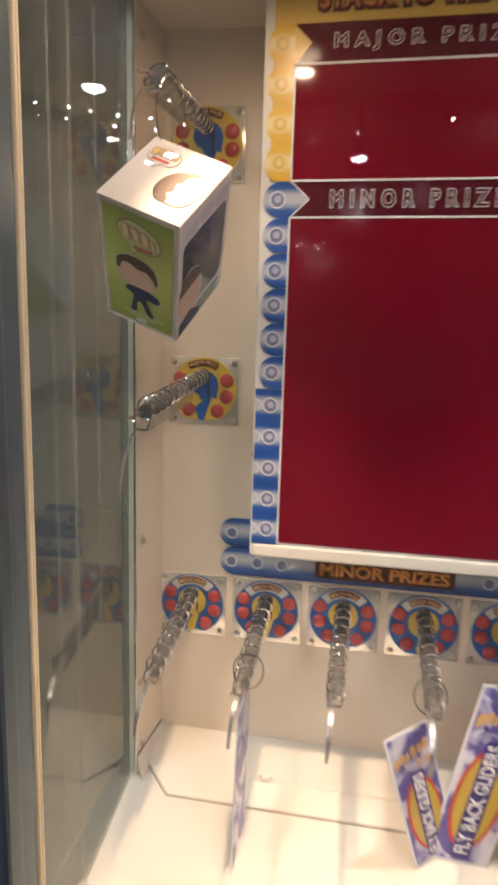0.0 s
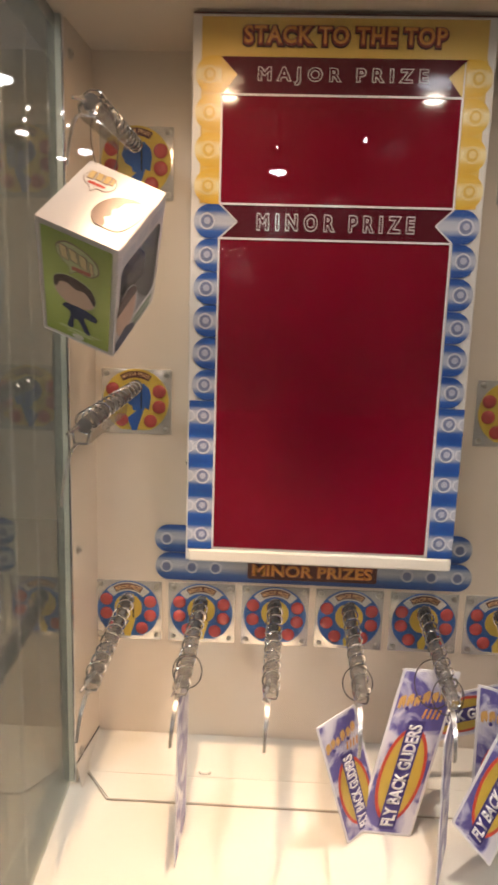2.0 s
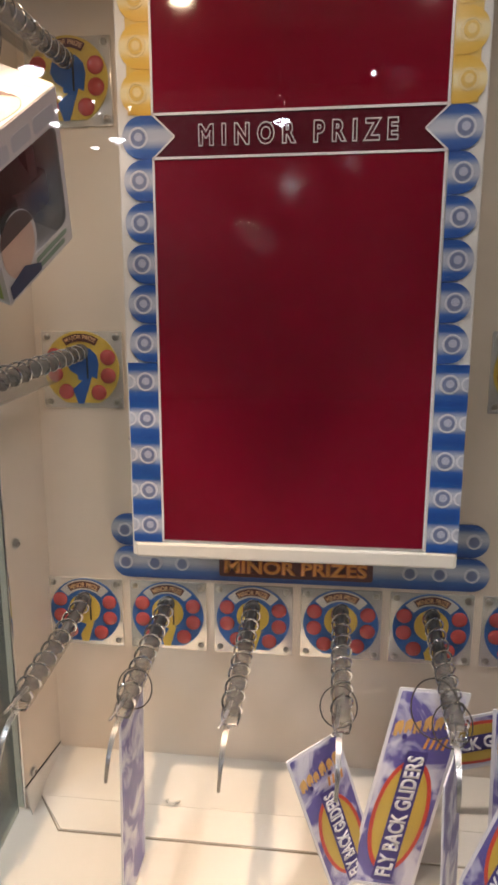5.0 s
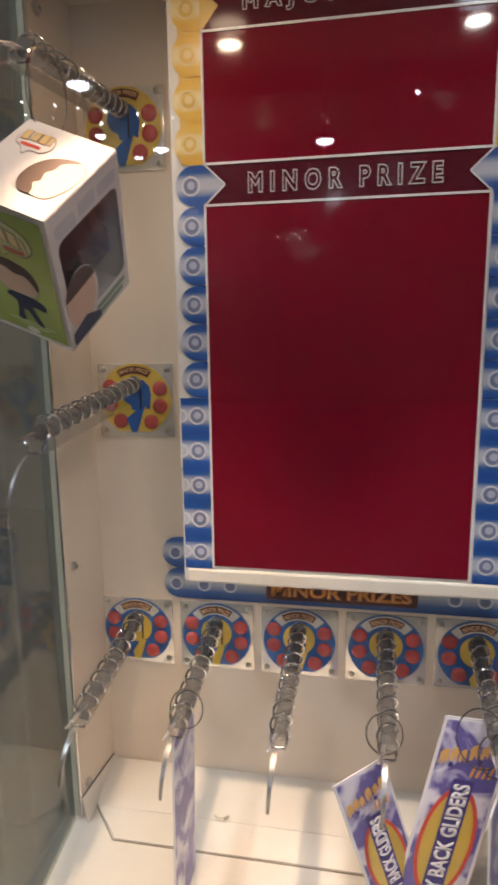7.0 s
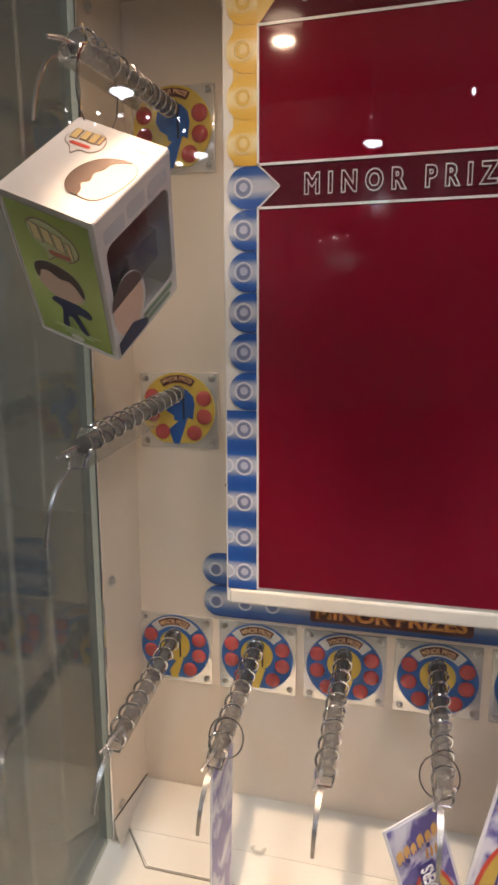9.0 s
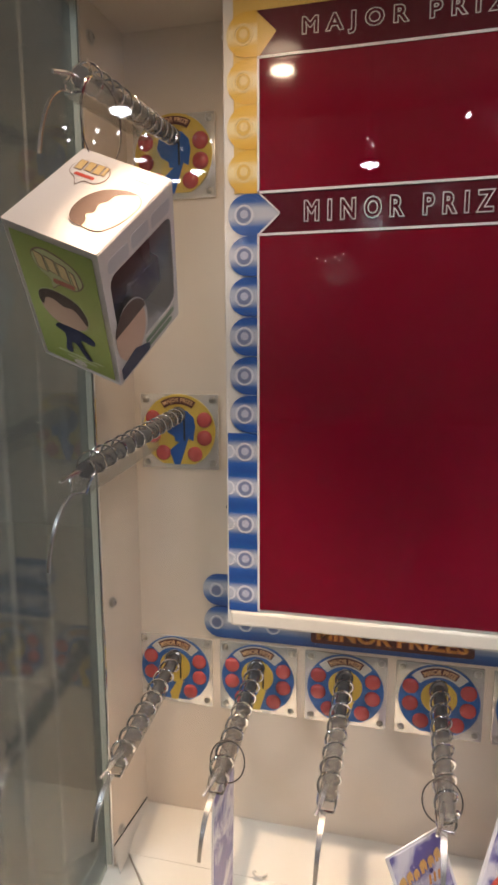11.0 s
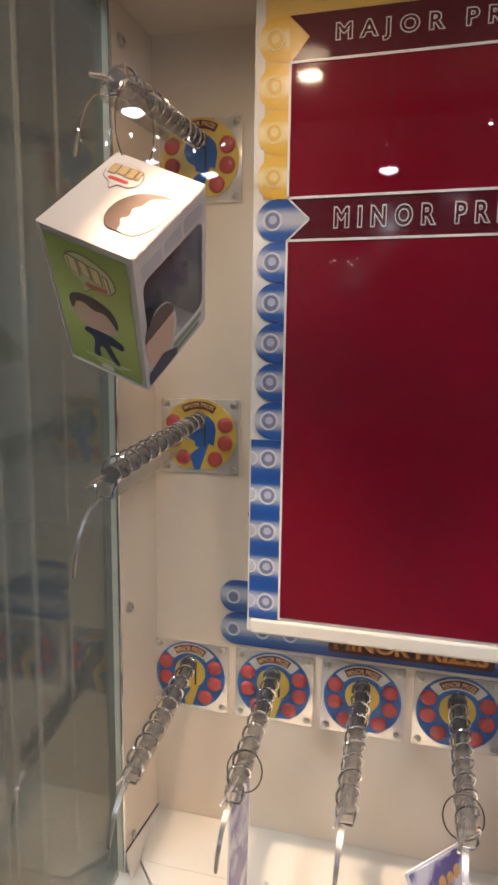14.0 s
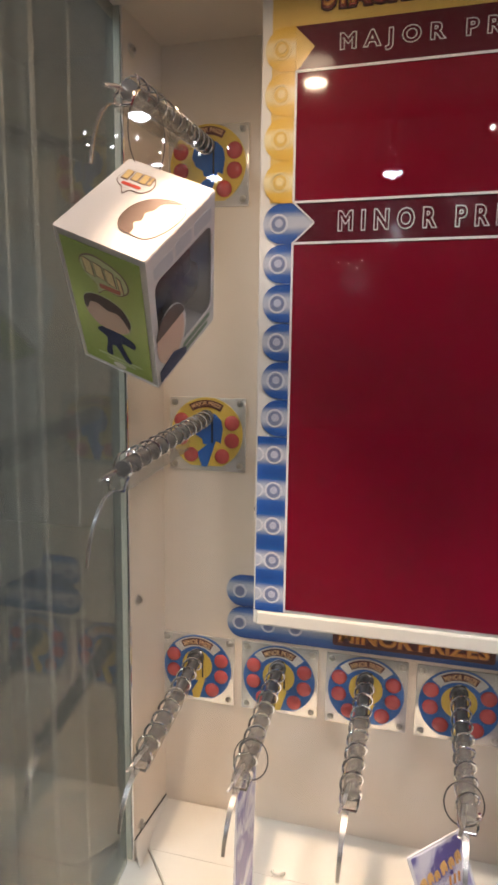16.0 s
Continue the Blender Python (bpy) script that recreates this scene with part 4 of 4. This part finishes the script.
# lid print: logo by the far corner, a head shape cut by the window edge
LIDBUBBLE = smooth_outline([(0.074, 0.052), (0.083, 0.046), (0.096, 0.049), (0.104, 0.060), (0.103, 0.075), (0.092, 0.083), (0.080, 0.081), (0.074, 0.072), (0.066, 0.066), (0.073, 0.062)])
on_top(LIDBUBBLE, 0.0001, OUTLINE, "logo_rim")
on_top([(0.088 + (x - 0.088) * 0.95, 0.065 + (y - 0.065) * 0.95) for x, y in LIDBUBBLE], 0.0005, BOXWHITE, "logo_bubble", "white logo bubble")
LIDGOLD = material("lid_gold_logo", (0.62, 0.44, 0.18), 0.4)
for x, y, w, h in ((0.092, 0.0765, 0.0060, 0.0130), (0.093, 0.0675, 0.0060, 0.0120), (0.093, 0.0590, 0.0058, 0.0130), (0.093, 0.0525, 0.0022, 0.0110)):
    for grow, d, mat, name in ((0.0009, 0.0008, OUTLINE, "lid_letter_rim"), (0.0, 0.0012, LIDGOLD, "lid_logo")):
        a, b = h / 2 + grow, w / 2 + grow
        on_top([(x - a, y - b - 0.0006), (x + a, y - b + 0.0006), (x + a, y + b + 0.0006), (x - a, y + b - 0.0006)], d, mat, name)
on_top(rounded(0.0775, 0.055, 0.0815, 0.075, 0.0018, 3), 0.0009, CARDRED, "lid_logo_stripe")
FACE = smooth_outline([(x * BW, y * BD) for x, y in ((0.20, 0.17), (0.30, 0.075), (0.44, 0.03), (0.60, 0.03), (0.69, 0.12), (0.68, 0.25), (0.62, 0.40), (0.48, 0.50), (0.31, 0.49), (0.21, 0.36))])
on_top([(0.051 + (x - 0.051) * 1.025, 0.024 + (y - 0.024) * 1.03) for x, y in FACE], 0.0001, OUTLINE, "lid_figure_rim")
on_top(FACE, 0.0005, LIDSKIN, "lid_figure_print", "plain peach and brown figure shapes")
on_top(smooth_outline([(x * BW, y * BD) for x, y in ((0.26, 0.33), (0.32, 0.38), (0.37, 0.33), (0.46, 0.36), (0.52, 0.31), (0.60, 0.30), (0.66, 0.22), (0.69, 0.13), (0.695, 0.24), (0.64, 0.41), (0.55, 0.50), (0.44, 0.545), (0.30, 0.53), (0.205, 0.44), (0.195, 0.33))], 3), 0.0009, HAIR, "lid_figure_top_print")
on_top(rect(0.098, 0.010, 0.104, 0.026), 0.0001, BOXGREY, "lid_lettering_bar")

# window face: lettering bars, portrait shape, toy inside
bm = bmesh.new()
for a, b, z in ((0.010, 0.040, -0.020), (0.045, 0.072, -0.018), (0.077, 0.108, -0.018)):
    slab(rounded(a, z - 0.007, b, z + 0.007, 0.003), (0, -t_, 0), U, Z, 0.0004, bm=bm)
part("lettering_bars", bm, BOXGREY, toy, "grey lettering bars")
bm = bmesh.new()
for a, b, z in ((0.050, 0.105, -BH + 0.018), (0.054, 0.100, -BH + 0.009)):
    slab(rounded(a, z - 0.003, b, z + 0.003, 0.002), (0, -t_, 0), U, Z, 0.0004, bm=bm)
part("footer_bars", bm, material("green_grey_print", (0.22, 0.30, 0.20), 0.4), toy)
part("portrait_rim", slab(ellipse(0.030, -0.108, 0.027, 0.036, 30), (0, -t_, 0), U, Z, 0.0004), BOXWHITE, toy)
part("portrait_print", slab(ellipse(0.028, -0.108, 0.0245, 0.0335, 30), (0, -t_ - 0.0005, 0), U, Z, 0.0004), SKIN, toy, "plain peach and brown portrait shapes")
part("portrait_top_print", slab(ellipse(0.028, -0.098, 0.0255, 0.0255, 20, 10, 175), (0, -t_ - 0.001, 0), U, Z, 0.0004), HAIR, toy)
part("portrait_body_print", slab([(0.004, -0.139), (0.030, -0.132), (0.054, -0.146), (0.054, -0.155), (0.004, -0.155)], (0, -t_ - 0.001, 0), U, Z, 0.0004), SUIT, toy)
bm = lathe([(0.0, 0.036), (0.022, 0.030), (0.034, 0.012), (0.036, -0.006), (0.029, -0.024), (0.012, -0.032), (0, -0.033)], pose(0.070, 0.046, -0.078), 20)
lathe([(0.010, 0.0), (0.020, -0.012), (0.025, -0.030), (0.022, -0.040), (0, -0.041)], pose(0.070, 0.046, -0.106), 16, bm=bm)
box((0.078, 0.012, -0.078), (0.092, 0.024, -0.040), 0.002, bm=bm)
box((0.052, 0.010, -0.112), (0.104, 0.026, -0.076), 0.004, bm=bm)
part("toy_figure", bm, HAIR, toy, "dark toy figure inside the box", smooth=True)
inv = m.inverted()
ring = [inv @ Vector((-0.019 + 0.010 * math.sin(a / 24 * 2 * math.pi), -0.250 + 0.020 * math.sin(a / 24 * 2 * math.pi), 1.776 + 0.037 * math.cos(a / 24 * 2 * math.pi))) for a in range(24)]
part("tie_loop", tube(ring, 0.0006, 6, closed=True), LOOPWIRE, toy, "black cable tie loop", smooth=True)

# ---- instruction board on the front glass ----
board = thing("instruction_board", (-0.031, FRONT - 0.0045, 1.048), "grey instruction board with a red title pill on the glass", "sign")
part("board", slab(rounded(0, -0.19, 0.573, 0, 0.006), (0, 0, 0), X, Z, 0.003), backlit("pale_grey_board", (0.74, 0.73, 0.64)), board)
part("title_pill", slab(rounded(0.001, -0.030, 0.236, -0.0006, 0.0145), (0, -0.0031, 0), X, Z, 0.0006), backlit("red_pill_print", (0.95, 0.36, 0.32)), board, "red title pill")
part("title_lettering", words("PLAYER INSTRUCTION", 0.188, 0.0155, (0.122, -0.0039, -0.0153), fat=0.03), material("cream_lettering", (0.95, 0.84, 0.58), 0.4), board, "cream lettering")
bars = material("amber_lettering", (0.52, 0.32, 0.12), 0.5)
rnd = random.Random(4)
for r in range(8):
    z = -0.044 - 0.0125 * r
    x = 0.030
    part("row_mark", slab(rounded(0.016, z - 0.003, 0.020, z + 0.003, 0.001, 2), (0, -0.0031, 0), X, Z, 0.0005), bars, board)
    while x < (0.10 if r == 0 else 0.22):
        w = rnd.uniform(0.012, 0.034)
        part("lettering_bar", slab(rounded(x, z - 0.0032, x + w, z + 0.0032, 0.0014, 2), (0, -0.0031, 0), X, Z, 0.0005), bars, board)
        x += w + 0.005
part("chart", ring_flat(rect(0.262, -0.075, 0.330, -0.046), rect(0.2635, -0.0735, 0.3285, -0.0475), (0, -0.0031, 0), X, Z, 0.0005), bars, board)

# ---- the hall round the machine ----
structure("ground", box((-9, -14, -0.1), (9, 5, -0.001)), HALLFLOOR, "dark patterned hall carpet", "floor")
structure("wall_north", box((-9, 4.0, 0), (9, 4.2, 6.6)), HALLDARK, "dark hall wall", "wall")
structure("wall_south", box((-9, -14.0, 0), (9, -13.8, 6.6)), HALLDARK, "dark hall wall", "wall")
structure("wall_west", box((-9.2, -14, 0), (-9, 4.2, 6.6)), HALLDARK, "dark hall wall", "wall")
structure("wall_east", box((9, -14, 0), (9.2, 4.2, 6.6)), HALLDARK, "dark hall wall", "wall")
structure("hall_ceiling", box((-9.2, -14, 6.6), (9.2, 4.2, 6.7)), HALLCEIL, "dark hall ceiling", "ceiling")


def mirrored(x, y, z, plane=FRONT - 0.004):
    return Vector((x, 2 * plane - y, z))


def pendant(at, r):
    o = thing("pendant_lamp", at, "lit white bowl pendant lamp on a cord", "lamp", "hall pendant lamps")
    part("bowl", lathe([(0.0, -0.30 * r), (0.35 * r, -0.28 * r), (0.9 * r, -0.06 * r), (r, 0.05 * r), (0.6 * r, 0.16 * r), (0, 0.2 * r)], k=20), PENDANT, o, "glowing bowl", smooth=True)
    part("stem", lathe([(0.14 * r, -0.48 * r), (0.16 * r, -0.28 * r)], k=10), PENDANT, o)
    part("cord", tube([(0, 0, 0.2 * r), (0, 0, 6.6 - at[2])], 0.006, 6), BLACK, o)


pendant((-4.57, -10.76, 5.87), 0.21)
pendant((-3.38, -11.54, 4.97), 0.15)
pendant(mirrored(0.178, 0.936, 2.07), 0.026)


def bulb(at, r):
    o = thing("spot_bulb", at, "small lit ceiling spot bulb on a thin rod", "lamp", "hall spot bulbs")
    part("glass", lathe([(0, -r), (0.7 * r, -0.7 * r), (r, 0), (0.7 * r, 0.7 * r), (0, r)], k=10), SPARK, o, smooth=True)
    part("rod", tube([(0, 0, r), (0, 0, 6.6 - at[2])], 0.0012, 5), BLACK, o)


for x, y, z, r in ((0.17, 1.0, 2.16, 0.004), (0.18, 1.0, 2.14, 0.004), (0.40, 0.7, 2.09, 0.006)):
    bulb(mirrored(x, y, z), r)
for i in range(7):
    bulb(mirrored(-0.115 + 0.022 * i, 2.23, 2.03 + 0.018 * math.sin(i * 2.3)), 0.0035)
for x, y, z, r in ((-5.49, -10.43, 5.55, 0.045), (-5.47, -10.50, 5.37, 0.038), (-5.00, -10.68, 5.55, 0.048), (-5.08, -10.71, 5.37, 0.045), (-4.66, -10.85, 5.54, 0.05), (-4.22, -11.04, 5.53, 0.055),
                   (-4.31, -11.07, 5.34, 0.048), (-3.69, -11.25, 5.53, 0.05), (-3.62, -11.33, 5.35, 0.045), (-3.10, -11.46, 5.47, 0.05)):
    bulb((x, y, z), r * 0.68)


def panel_lamp(at, w):
    o = thing("panel_lamp", at, "flat lit white ceiling panel lamp on a thin rod", "lamp", "hall panel lamps")
    part("lens", lathe([(0, -0.2 * w), (0.8 * w, -0.16 * w), (w, 0), (0.8 * w, 0.1 * w), (0, 0.1 * w)], k=20), SPARK, o, "glowing lens", smooth=True)
    part("rod", tube([(0, 0, 0.1 * w), (0, 0, 6.6 - at[2])], 0.006, 5), BLACK, o)


panel_lamp((-4.37, -11.12, 5.14), 0.11)
panel_lamp((-3.78, -11.44, 4.82), 0.09)


# an invented dark machine; its bright rails give the side pane pale vertical streaks
near = thing("added_cabinet", (-1.15, 0.15, 0), "added dark blue-grey cabinet with metal rails, to streak the side pane", "arcade machine")
part("body", box((-0.35, -0.40, 0.0), (0.35, 0.40, 0.95), 0.01), STEELBLUE, near)
part("upper_case", box((-0.34, -0.30, 0.951), (0.34, 0.39, 1.95), 0.01), HALLDARK, near)
for x, y in ((0.345, -0.30), (0.345, 0.05), (0.345, 0.385)):
    part("streak_rail", box((x - 0.012, y - 0.012, 0.952), (x + 0.012, y + 0.012, 1.94), 0.003), SATIN, near, "added bright metal rail for a pale streak in the pane")
